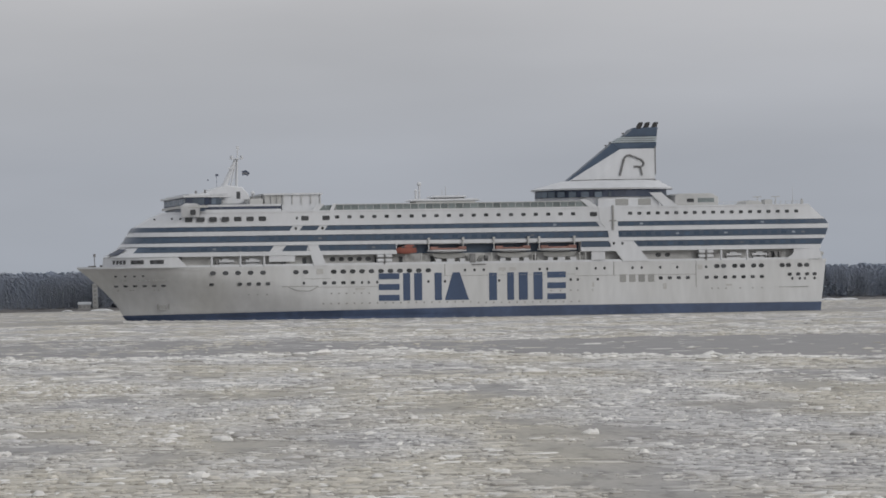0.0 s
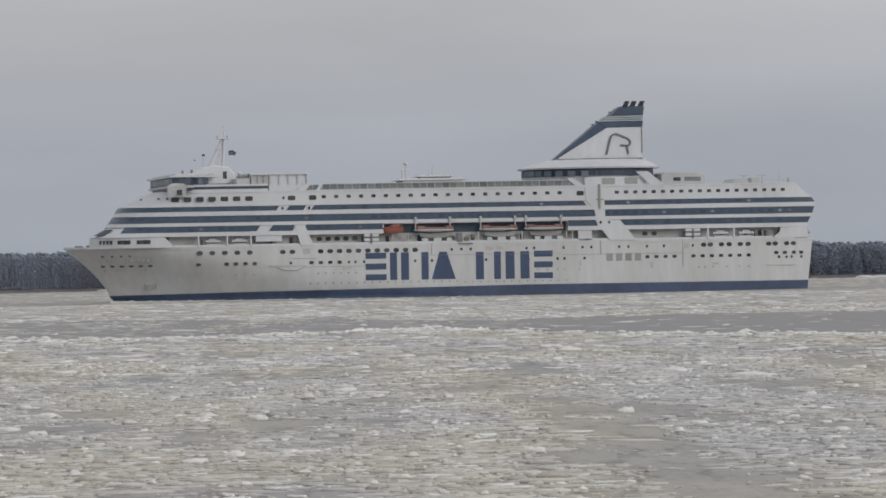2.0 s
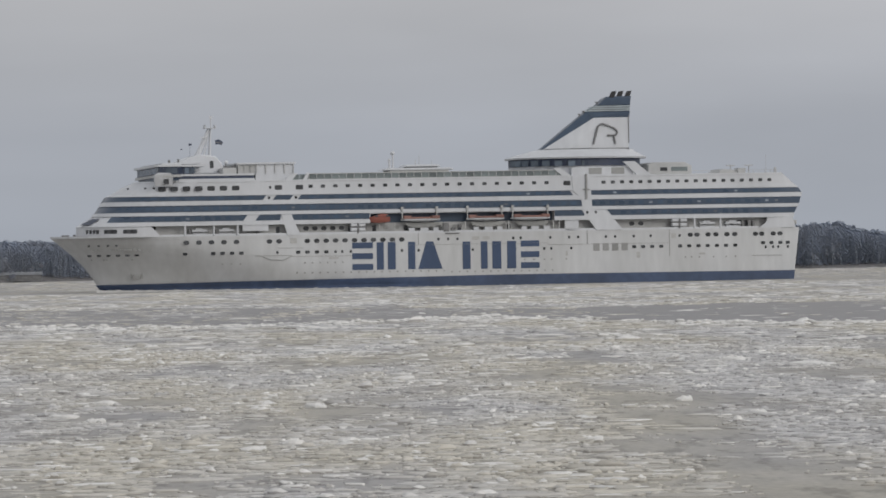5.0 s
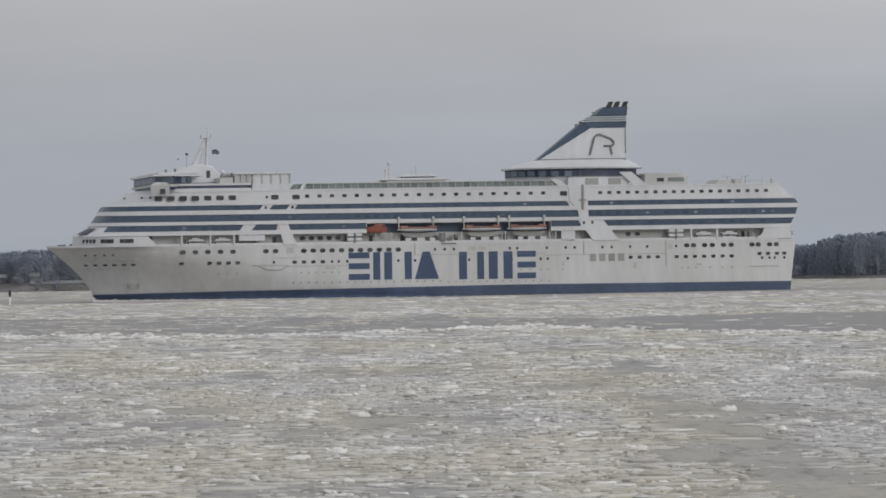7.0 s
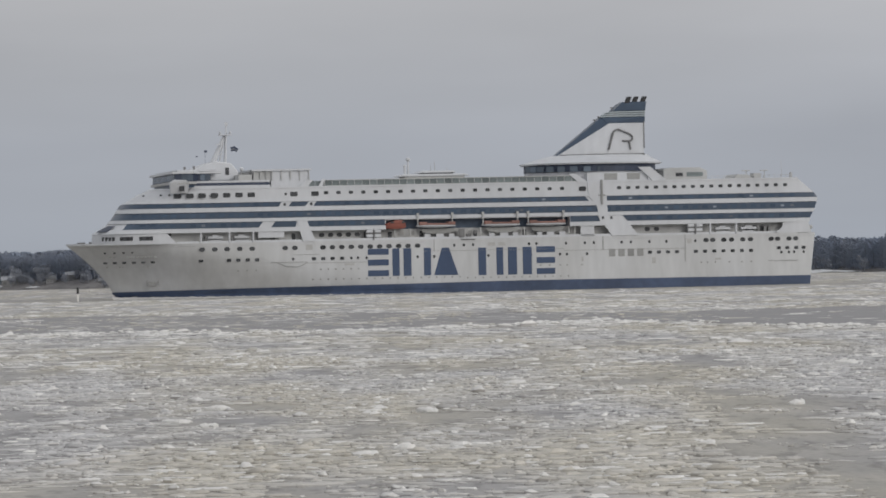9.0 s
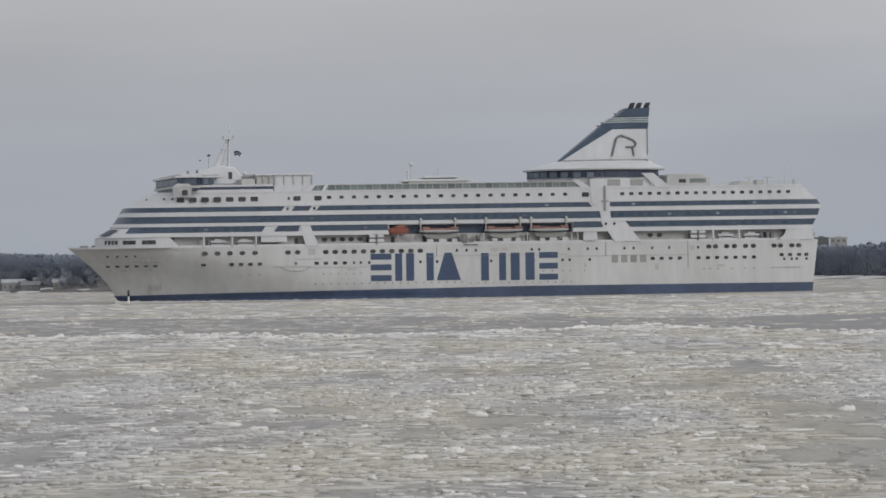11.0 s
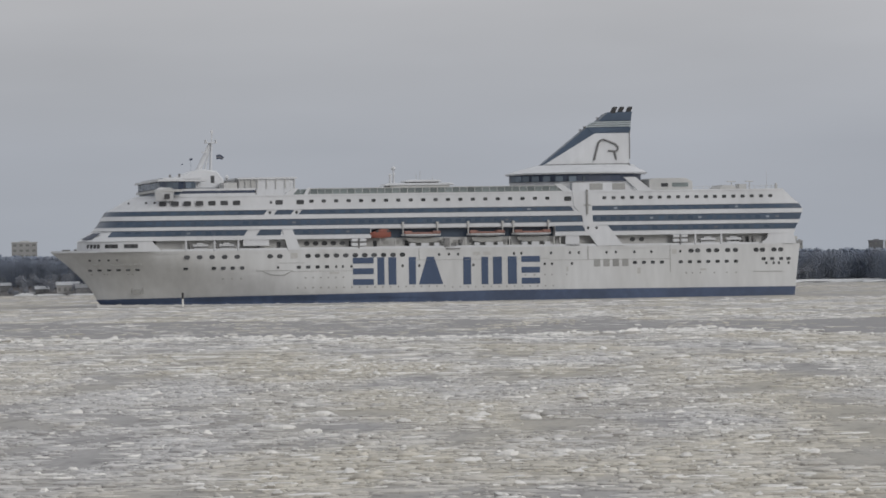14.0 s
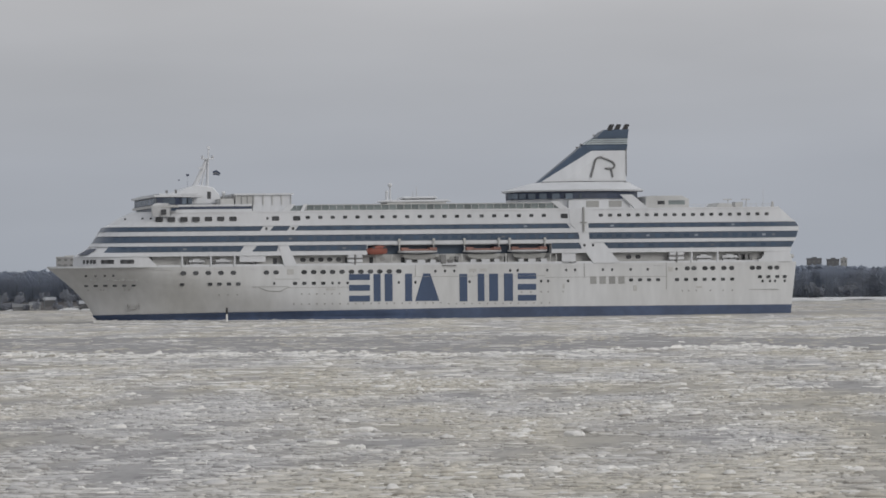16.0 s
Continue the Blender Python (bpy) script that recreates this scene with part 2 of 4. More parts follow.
rng = np.random.default_rng(7)


def ice_lumps(name, count, near, far, wide, size, tall, material, label, lane=0.0, flat=0.0, bare=0.0, ridge=False):
    """Loose ice between two distances, with wide as half the strip's angle. Rounded lumps; flat: the share of thin, broad plates; bare: how much open slush lies between the drifts; ridge: heaped along the near edge of the lane."""
    d = np.sqrt(rng.uniform(near ** 2, far ** 2, count))
    az = rng.uniform(-wide, wide, count)
    cx, cy = d * np.sin(az), d * np.cos(az)
    edges = {x: lead_edges(x) for x in range(-130, 131)}
    if ridge:
        cx = rng.uniform(-100, 110, count)
        cy = np.array([edges[int(x)][0] for x in cx]) - np.abs(rng.normal(0, 12, count))
    verts, faces = [], []
    sides = 7
    for x, y in zip(cx, cy):
        lo, hi = edges[max(-130, min(130, int(x)))]
        if lo < y < hi and rng.random() > lane * (1 + 3.5 * min(1.0, max(0.0, (35 - x) / 30))):
            continue
        c = noise.noise((x / 9, y / 38, 5)) + 0.9 * noise.noise((x / 3, y / 9, 2))
        if c < rng.uniform(-0.6, 0.15) + bare:
            continue
        plate = rng.random() < flat
        s = size * min(2.8, rng.lognormal(0, 0.5)) * (2.3 if plate else 0.9)
        h = tall * min(2.4, rng.lognormal(0, 0.45)) * (0.6 if plate else (s / size) ** 0.5)
        base = len(verts)
        turn, squash = rng.normal(0, 0.25), rng.uniform(0.3, 0.6) if plate else rng.uniform(0.4, 0.9)
        tip = rng.normal(0, 0.08 if plate else 0.2, 2)
        r = rng.uniform(0.6, 1.15, sides) * s
        skew = rng.uniform(-0.3, 0.3, sides)
        ct, st = math.cos(turn), math.sin(turn)
        rough = rng.uniform(0.85, 1.1, (3, sides)) if plate else rng.uniform(0.75, 1.2, (3, sides))
        for level, (grow, z) in enumerate(((1.0, -0.04), (0.97, h * 0.5), (0.86 if plate else 0.55, h))):
            for i in range(sides):
                t = 6.283 * i / sides + skew[i]
                u, v = r[i] * grow * math.cos(t), r[i] * grow * math.sin(t) * squash
                zz = z if level == 0 else max(0.01, z * (1 + tip[0] * u / s + tip[1] * v / s) * rough[level, i])
                verts.append((x + u * ct - v * st, y + u * st + v * ct, zz))
        for lv in (0, 1):
            for i in range(sides):
                j = (i + 1) % sides
                faces.append((base + lv * sides + i, base + lv * sides + j, base + (lv + 1) * sides + j, base + (lv + 1) * sides + i))
        faces.append(tuple(base + 2 * sides + i for i in range(sides)))
    me = bpy.data.meshes.new(name)
    me.from_pydata(verts, [], faces)
    me.polygons.foreach_set("use_smooth", [True] * len(faces))
    me.set_sharp_from_angle(angle=radians(62))
    me.materials.append(material)
    me.materials.append(M_SHADEFLANK)
    # shade on the flanks is put into a darker colour; tops stay pale
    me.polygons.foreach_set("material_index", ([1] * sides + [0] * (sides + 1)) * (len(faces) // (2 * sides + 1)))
    return tagged(new(name, me), label, "sea ice", kind="stuff")


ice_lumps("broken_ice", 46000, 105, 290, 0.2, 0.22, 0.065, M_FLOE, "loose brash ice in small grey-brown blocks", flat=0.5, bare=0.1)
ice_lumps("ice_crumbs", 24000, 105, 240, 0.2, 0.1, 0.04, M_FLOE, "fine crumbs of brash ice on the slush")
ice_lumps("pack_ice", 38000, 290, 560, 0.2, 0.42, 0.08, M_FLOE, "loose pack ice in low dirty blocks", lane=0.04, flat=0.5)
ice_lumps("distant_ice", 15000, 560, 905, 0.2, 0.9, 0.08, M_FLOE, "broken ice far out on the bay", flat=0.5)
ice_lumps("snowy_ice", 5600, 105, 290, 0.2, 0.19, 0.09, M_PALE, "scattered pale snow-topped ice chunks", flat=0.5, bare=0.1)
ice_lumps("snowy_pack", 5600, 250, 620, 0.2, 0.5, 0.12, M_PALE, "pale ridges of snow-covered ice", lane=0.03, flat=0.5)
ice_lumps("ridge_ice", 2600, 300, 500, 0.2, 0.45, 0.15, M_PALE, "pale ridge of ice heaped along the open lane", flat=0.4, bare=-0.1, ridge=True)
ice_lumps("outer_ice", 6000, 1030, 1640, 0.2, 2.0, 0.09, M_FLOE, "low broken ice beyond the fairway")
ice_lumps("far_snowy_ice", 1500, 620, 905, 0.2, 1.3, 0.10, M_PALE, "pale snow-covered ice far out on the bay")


SHORE = [(-330, 1880), (-265, 1790), (-175, 1670), (-110, 1800), (110, 1810), (150, 1820), (200, 1560), (270, 1580), (330, 1600)]


def shore_y(x):
    return profile(x, SHORE) + 8 * noise.noise((x / 60, 0, 0))


def land_z(x, y):
    """A low shore; the wooded slope behind it is open and settled in the west."""
    f = y - shore_y(x)
    if f < 0:
        return -0.5
    west = min(1.0, max(0.0, (-140 - x) / 25))
    steep = 0.4 + min(f, 75) * 0.105
    low = 0.4 + 2.2 * min(1, f / 37) + max(0, min(f, 117) - 29) * 0.03
    return lerp(low, steep, west) + 0.4 * noise.noise((x / 25, y / 25, 0))


bm = bmesh.new()
rows = []
for j in range(22):
    row = []
    for i in range(131):
        x = -455 + 7 * i
        y = shore_y(x) - 2 + (j * 7 if j < 16 else 105 + (j - 15) * 60)
        row.append(bm.verts.new((x, y, land_z(x, y))))
    rows.append(row)
for a, b in zip(rows, rows[1:]):
    for i in range(130):
        bm.faces.new((a[i], a[i + 1], b[i + 1], b[i]))
tagged(part("ground", bm, M_SHORE), "low brown winter shore rising to woods", "shore", kind="structure")


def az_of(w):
    """Azimuth of w, a place's column across the camera's opening view."""
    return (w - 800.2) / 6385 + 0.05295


def wood():
    """Far woods: trunks and dense, gently uneven crowns of many small twig clumps."""
    tops = [(-650, 18.5), (-520, 18), (-380, 16.5), (-300, 15.5), (-240, 16.5), (-170, 17), (-60, 17), (230, 18), (770, 15.5), (860, 15), (1000, 14.2), (1080, 14.6), (1190, 13), (1240, 17.5), (1320, 18), (1350, 14.8), (1390, 13.6), (1600, 13.4)]
    tv, tf, blocks, scales = [], [], [], []
    for row in range(4):
        x = -345.0
        while x < 345:
            x += rng.uniform(1.3, 2.9)
            west = min(1.0, max(0.0, (-140 - x) / 25))
            y = shore_y(x) + lerp(18, 40, west) + row * 8 + rng.uniform(-4, 4)
            z = land_z(x, y)
            w = (math.atan2(x, y) - 0.05295) * 6385 + 800.2
            swell = 0.9 * noise.noise((x / 9, row, 9)) + 0.7 * noise.noise((x / 30, row, 2))
            top = profile(w, tops) * (0.93 + 0.07 * row / 3) + swell + rng.normal(0, 0.35) + (0.9 if row > 1 else 0)
            high = max(5, top + 1.6 - z)
            b = len(tv)
            for r, zz in ((0.2, z - 0.3), (0.05, z + high * 0.9)):
                for a in (0, 2.09, 4.19):
                    tv.append((x + r * math.cos(a), y + r * math.sin(a), zz))
            tf += [(b, b + 1, b + 4, b + 3), (b + 1, b + 2, b + 5, b + 4), (b + 2, b, b + 3, b + 5)]
            n = 290 if row < 2 else 150
            f = rng.random(n)
            spruce = rng.random() < 0.12
            wide = 2.7 * (1 - f) + 0.3 if spruce else 3.7 * np.sqrt(np.clip(1 - (1.2 * f - 0.3) ** 2, 0.05, 1))
            turn, reach = rng.uniform(0, 6.283, n), wide * np.sqrt(rng.random(n))
            blocks.append(np.stack((x + reach * np.cos(turn), y + reach * np.sin(turn), z + high * f * 0.97), 1))
            scales.append(rng.uniform(0.14, 0.32, n) if row < 2 else rng.uniform(0.4, 0.8, n))
    centres, size = np.concatenate(blocks), np.concatenate(scales)
    corner = np.array(((1, 1, 1), (1, -1, -1), (-1, 1, -1), (-1, -1, 1)), float)
    verts = centres[:, None, :] + (corner[None] + rng.normal(0, 0.45, (len(centres), 4, 3))) * size[:, None, None] * (0.8, 0.8, 0.7)
    base = 4 * np.arange(len(centres))[:, None, None]
    faces = base + np.array(((0, 1, 2), (0, 3, 1), (0, 2, 3), (1, 3, 2)))[None]
    me = bpy.data.meshes.new("crowns")
    me.from_pydata(verts.reshape(-1, 3).tolist(), [], faces.reshape(-1, 3).tolist())
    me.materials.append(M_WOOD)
    woods = tagged(new("far_woods", me), "winter woods along the far shore, blue-grey haze in their colour", "woods", kind="stuff")
    me2 = bpy.data.meshes.new("trunks")
    me2.from_pydata(tv, [], tf)
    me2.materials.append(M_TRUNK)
    ob = new("trunks", me2)
    ob.parent = woods
    tagged(ob, kind="stuff")


wood()
# ---- the ferry: bow towards -x, port side towards -y, waterline at z = 0 ----
HALF = 15.75
ferry = tagged(new("cruise_ferry"), "large white cruise ferry with blue deck stripes under way", "ship")


def stem(z):
    return -89.0 - 12.2 * max(0.0, z / 13.5) ** 1.45 + 0.8 * max(0.0, 0.6 - z)


def hull_half(x, z):
    """Half breadth of the hull at x and height z."""
    length = lerp(98, 31, min(1, max(0, z / 13.5)) ** 0.75)
    s = min(1.0, max(0.0, (x - stem(z)) / length))
    b = HALF * (1 - (1 - s) ** 2.1) ** 0.8
    if x > 88:
        b -= 0.3 * ((x - 88) / 12) ** 2
    return max(b, 0.02)


def stern_x(z):
    return 99.2 + 1.9 * max(0, z) / 15.7


def hull_strip(bm, z0, z1, zn, off=0.0, both=True):
    us = [0, 0.004, 0.012, 0.025, 0.045, 0.07, 0.1, 0.14, 0.18, 0.22, 0.26, 0.3, 0.34, 0.38, 0.42, 0.46, 0.5, 0.55, 0.6, 0.75, 0.88, 0.94, 0.97, 1]
    sides = []
    for side in ((-1, 1) if both else (-1,)):
        cols = []
        for u in us:
            col = []
            for j in range(zn + 1):
                z = lerp(z0, z1, j / zn)
                x = lerp(stem(z) - off * 0.5, stern_x(z) + off, u)
                col.append(bm.verts.new((x, side * (hull_half(x, z) + off), z)))
            cols.append(col)
        for a, b in zip(cols, cols[1:]):
            for j in range(zn):
                bm.faces.new((a[j], b[j], b[j + 1], a[j + 1]))
        sides.append(cols)
    if both:
        for j in range(zn):
            bm.faces.new((sides[0][-1][j], sides[1][-1][j], sides[1][-1][j + 1], sides[0][-1][j + 1]))
    return sides


def smooth(ob, angle=35):
    for p in ob.data.polygons:
        p.use_smooth = True
    ob.data.set_sharp_from_angle(angle=radians(angle))
    return ob


bm = bmesh.new()
sides = hull_strip(bm, -3.5, 13.7, 14)
for a, b in zip(range(23), range(1, 24)):
    bm.faces.new((sides[0][a][-1], sides[0][b][-1], sides[1][b][-1], sides[1][a][-1]))
hull = smooth(part("hull", bm, M_HULL, ferry, "off-white steel hull"))
bm = bmesh.new()
us = [0, 0.004, 0.012, 0.025, 0.045, 0.07, 0.1, 0.14, 0.18, 0.22, 0.26, 0.3, 0.34, 0.38, 0.42, 0.46, 0.5, 0.55, 0.6, 0.75, 0.88, 0.94, 0.97, 1]
ends = []
for side in (-1, 1):
    prev = None
    for u in us:
        top = lerp(0.85, 2.15, min(1, u * 1.7))
        col = []
        for k in range(13):
            z = lerp(-3.5, top, k / 12)
            x = lerp(stem(z) - 0.03, stern_x(z) + 0.06, u)
            col.append(bm.verts.new((x, side * (hull_half(x, z) + 0.16), z)))
        if prev:
            for j in range(12):
                bm.faces.new((prev[j], col[j], col[j + 1], prev[j + 1]))
        prev = col
    ends.append(prev)
for j in range(12):
    bm.faces.new((ends[0][j], ends[1][j], ends[1][j + 1], ends[0][j + 1]))
part("boot_top", bm, M_BOOT, hull, "dark blue waterline band")
bm = bmesh.new()
for side in (-1, 1):
    pts = [(x, side * hull_half(x, 13.7)) for x in [stem(13.7) + d for d in (0.02, 0.5, 1.5, 3, 6, 10, 15, 20, 26)]]
    for (xa, ya), (xb, yb) in zip(pts, pts[1:]):
        vs = [bm.verts.new(p) for p in ((xa, ya, 13.6), (xb, yb, 13.6), (xb, yb, 14.1), (xa, ya, 14.1))]
        bm.faces.new(vs)
        vs = [bm.verts.new(p) for p in ((xa, ya * 0.96, 13.6), (xb, yb * 0.96, 13.6), (xb, yb * 0.96, 14.1), (xa, ya * 0.96, 14.1))]
        bm.faces.new(vs)
        vs = [bm.verts.new(p) for p in ((xa, ya, 14.1), (xb, yb, 14.1), (xb, yb * 0.96, 14.1), (xa, ya * 0.96, 14.1))]
        bm.faces.new(vs)
part("bulwark", bm, M_WHITE, hull)
bm = bmesh.new()
hull_strip(bm, 12.95, 13.15, 1, 0.09)
part("rubbing_strake", bm, M_HULL, hull)

# superstructure: the plan narrows in a rounded front that leans back tier by tier
FRONT = [(13.7, -93.9), (16.7, -93.6), (17.0, -93.1), (19.0, -89.8), (22.0, -87.6), (24.5, -85.9), (27.7, -80.6), (28.4, -78.2)]
AFT = [(13.7, 100.6), (16.5, 99.2), (17.3, 99.3), (21.0, 101.2), (23.6, 101.6), (28.6, 96.2)]


def house_half(x, z):
    f = profile(z, FRONT)
    s = min(1.0, max(0.0, (x - f) / 19.0))
    b = HALF * (1 - (1 - s) ** 2.2) ** (1 / 2.0)
    a = profile(z, AFT)
    if x > a - 9:
        b -= 0.35 * ((x - a + 9) / 9) ** 2.5
    return b


def tier(name, z0, z1, xa, xb, material, off=0.0, cap=True, parent=None, label="", sides=(-1, 1), steps=1):
    """A tier of the house between z0 and z1; xa, xb: (x at z0, x at z1), None for the rounded front or the stern."""
    bm = bmesh.new()
    n = 56
    cols = {}
    for side in sides:
        cols[side] = []
        for i in range(n + 1):
            col = []
            for j in range(steps + 1):
                z = lerp(z0, z1, j / steps)
                a = profile(z, FRONT) - off if xa is None else lerp(xa[0], xa[1], j / steps)
                b = profile(z, AFT) + off if xb is None else lerp(xb[0], xb[1], j / steps)
                u = i / n
                u = u ** 2.6 * 0.55 + 0.45 * u if xa is None else u
                u = 1 - (1 - u) ** 1.6 if xb is None and xa is not None else u
                x = lerp(a, b, u)
                col.append(bm.verts.new((x, side * (house_half(x + off, z) + off), z)))
            cols[side].append(col)
        for a, b in zip(cols[side], cols[side][1:]):
            for j in range(steps):
                bm.faces.new((a[j], b[j], b[j + 1], a[j + 1]))
    if cap and len(sides) == 2:
        for a, b in zip(range(n), range(1, n + 1)):
            for j in (0, -1):
                bm.faces.new((cols[-1][a][j], cols[-1][b][j], cols[1][b][j], cols[1][a][j]))
        for end in (0, -1):
            for j in range(steps):
                bm.faces.new((cols[-1][end][j], cols[1][end][j], cols[1][end][j + 1], cols[-1][end][j + 1]))
    bmesh.ops.remove_doubles(bm, verts=bm.verts, dist=0.001)
    return smooth(part(name, bm, material, parent or ferry, label), 40)


house = tier("superstructure", 19.1, 28.5, None, None, M_WHITE, steps=8, label="white tiered superstructure")
tier("deck_tier", 16.6, 19.1, None, (-15, -15), M_WHITE, steps=3)
tier("deck_tier", 16.6, 19.1, (34.7, 34.7), None, M_WHITE, steps=2)
tier("front_house", 13.7, 16.6, None, (-71.6, -74.5), M_WHITE, label="white foredeck house")
# white ledges stand proud between the stripes
for z0, z1 in ((22.05, 23.2), (19.3, 20.2)):
    tier("ledge", z0, z1, None, None, M_WHITE, off=0.22, parent=house)
tier("ledge", 16.55, 17.65, None, (-15, -15), M_WHITE, off=0.22, parent=house)
tier("ledge", 16.55, 17.65, (34.7, 34.7), None, M_WHITE, off=0.22, parent=house)
tier("ledge", 24.55, 25.1, None, None, M_WHITE, off=0.2, parent=house)
tier("roof_edge", 28.2, 28.6, None, None, M_WHITE, off=0.12, parent=house)
# blue stripes
for z0, z1, xa, xb in ((23.25, 24.5, None, (-43.9, -43.0)), (23.25, 24.5, (-41.2, -40.2), (-36.6, -35.7)), (23.25, 24.5, (-34.5, -33.5), (39.9, 38.9)), (23.25, 24.5, (44.3, 44.3), None),
                       (20.25, 22.0, None, None),
                       (17.7, 19.25, (-86.1, -84.8), (-49.3, -48.2)), (17.7, 19.25, (-46.0, -44.8), (-39.4, -39.0)), (17.7, 19.25, (-36.6, -36.0), (-15.2, -15.2)),
                       (17.7, 19.25, (34.8, 34.8), (43.1, 42.1)), (17.7, 19.25, (50.2, 48.9), None)):
    for side in (-1, 1):
        tier("deck_stripe", z0, z1, xa, xb, M_BLUE, off=0.09, cap=False, parent=house, label="blue painted window band", sides=(side,))
for side in (-1,):
    tier("front_window", 17.15, 18.85, (-92.7, -89.6), (-90.4, -87.9), M_NAVY, off=0.3, cap=False, parent=house, label="dark raked lounge window", sides=(side,))

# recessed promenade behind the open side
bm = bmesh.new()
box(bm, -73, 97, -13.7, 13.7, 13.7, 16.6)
promenade = part("promenade_wall", bm, M_SHADE, ferry, "white promenade wall with its recess shade painted in")
bm = bmesh.new()
box(bm, -15, 34.7, -13.4, 13.4, 16.6, 19.1)
part("boat_deck_wall", bm, M_BLUE, ferry, "blue wall behind the lifeboats")
bm = bmesh.new()
box(bm, -73, 99, -15.6, 15.6, 13.55, 13.78)
part("promenade_deck", bm, M_DECK, ferry)


def side_plate(name, loop, y=-15.72, thick=0.35, material=None, label=""):
    for a in (y, -y - thick):
        bm = bmesh.new()
        poly_prism(bm, loop, "y", a, a + thick)
        part(name, bm, material or M_WHITE, ferry, label)


side_plate("side_plate", [(-75.0, 13.7), (-71.4, 13.7), (-74.2, 16.6), (-75.0, 16.6)])
side_plate("buttress", [(-37.4, 13.7), (-33.9, 13.7), (-36.2, 19.1), (-38.9, 19.1)], -15.95, label="slanted white buttress")
side_plate("buttress", [(46.0, 13.75), (53.2, 13.75), (48.9, 19.1), (42.3, 19.1)], -15.95, label="slanted white buttress")
side_plate("side_plate", [(37.5, 13.7), (41.2, 13.7), (41.2, 16.6), (37.5, 16.6)])
side_plate("side_plate", [(89.3, 13.7), (99.8, 13.7), (99.0, 16.6), (92.2, 16.6), (92.0, 15.5), (91.4, 14.7), (90.4, 14.2)])
side_plate("side_plate", [(-49.5, 14.9), (-42.5, 14.9), (-42.5, 16.6), (-49.5, 16.6)])
side_plate("low_bulwark", [(-71.5, 13.7), (-37.3, 13.7), (-37.3, 14.25), (-71.5, 14.25)], thick=0.15)
side_plate("low_bulwark", [(-34, 13.7), (46, 13.7), (46, 14.3), (-34, 14.3)], thick=0.15)
side_plate("low_bulwark", [(53, 13.7), (90.6, 13.7), (90.6, 14.2), (53, 14.2)], thick=0.15)
for x0, x1, z0, z1 in ((44.1, 46.9, 19.2, 28.3),):
    side_plate("lift_trunk", [(x0 - 1.2, z0 - 2), (x1 - 1.8, z0 - 2), (x1 - 2.4, z1), (x0 - 4.6, z1), (x0 - 4.2, 24.4), (x0 - 2.2, 22.5)], -15.93, 0.2)

# windows and ports: rounded panes set in the side
def pane_mesh(name, w, h, material, round_=0.3, thick=0.12):
    bm = bmesh.new()
    c = min(w, h) * round_
    a, b = w / 2, h / 2
    loop = [(-a + c, -b), (a - c, -b), (a, -b + c), (a, b - c), (a - c, b), (-a + c, b), (-a, b - c), (-a, -b + c)] if c > 0 else [(-a, -b), (a, -b), (a, b), (-a, b)]
    poly_prism(bm, loop, "y", -thick / 2, thick / 2)
    bmesh.ops.recalc_face_normals(bm, faces=bm.faces)
    me = bpy.data.meshes.new(name)
    bm.to_mesh(me)
    bm.free()
    me.materials.append(material)
    return me


P_OVAL = pane_mesh("oval_window", 1.5, 1.08, M_WIN, 0.33)
P_SQUARE = pane_mesh("cabin_window", 1.15, 0.82, M_WIN, 0.2)
P_WIDE = pane_mesh("wide_window", 1.95, 1.2, M_WIN, 0.15)
P_SMALL = pane_mesh("small_port", 0.62, 0.75, M_WIN, 0.3)
P_DOT = pane_mesh("port_light", 0.42, 0.42, M_GREYWIN, 0.3)
P_LOUVRE = pane_mesh("louvre", 1.75, 2.0, M_GREYWIN, 0.0)
P_TALL = pane_mesh("dark_door", 1.0, 1.9, M_WIN, 0.0)


def on_hull(x, z, out=0.0):
    b = hull_half(x, z)
    turn = math.degrees(math.atan2(hull_half(x - 0.4, z) - hull_half(x + 0.4, z), 0.8))
    return pose(x, -b - out, z, 0, 0, turn)


def on_house(x, z, out=0.0):
    return pose(x, -house_half(x, z) - out, z, 0, 0, math.degrees(math.atan2(house_half(x - 0.4, z) - house_half(x + 0.4, z), 0.8)))


def spread(x0, x1, n):
    return [lerp(x0, x1, i / (n - 1)) for i in range(n)] if n > 1 else [x0]


for x in (-91.0, -88.4, -85.9, -83.6):
    share("small_port", P_SMALL, hull, on_hull(x, 11.6))
for x in spread(-90.9, -78.1, 6):
    share("cabin_window", P_SQUARE, hull, on_hull(x, 8.95))
for x in spread(-64.7, -51.2, 5) + [-42.3, -39.7] + spread(-32.1, -6.6, 11):
    share("oval_window", P_OVAL, hull, on_hull(x, 12.0))
for x in [-65.1] + spread(-57.5, -49.9, 4) + [-34.6] + spread(-32.1, -27.0, 3):
    share("cabin_window", P_SQUARE, hull, on_hull(x, 8.98))
for x in (-40.2, -24.5, -22.7, -20.4, -6.6, -2.1, 12.5, 24.0, 31.8, 33.7, 39.1):
    share("small_port", P_SMALL, hull, on_hull(x, 9.0))
for x in (3.3, 5.9, 8.4, 13.5, 23.5, 25.5, 33.5, 38.6, 41.0, 48.5, 51.0, 56.0, 60.6, 68.4):
    share("small_port", P_SMALL, hull, on_hull(x, 11.95))
for x in (71.3, 73.1, 76.1, 78.2, 81.2, 83.3, 88.9, 90.6, 93.7, 95.5):
    share("oval_window", P_OVAL, hull, on_hull(x, 12.1))
for x in spread(45.9, 53.5, 4):
    share("louvre", P_LOUVRE, hull, on_hull(x, 9.15))
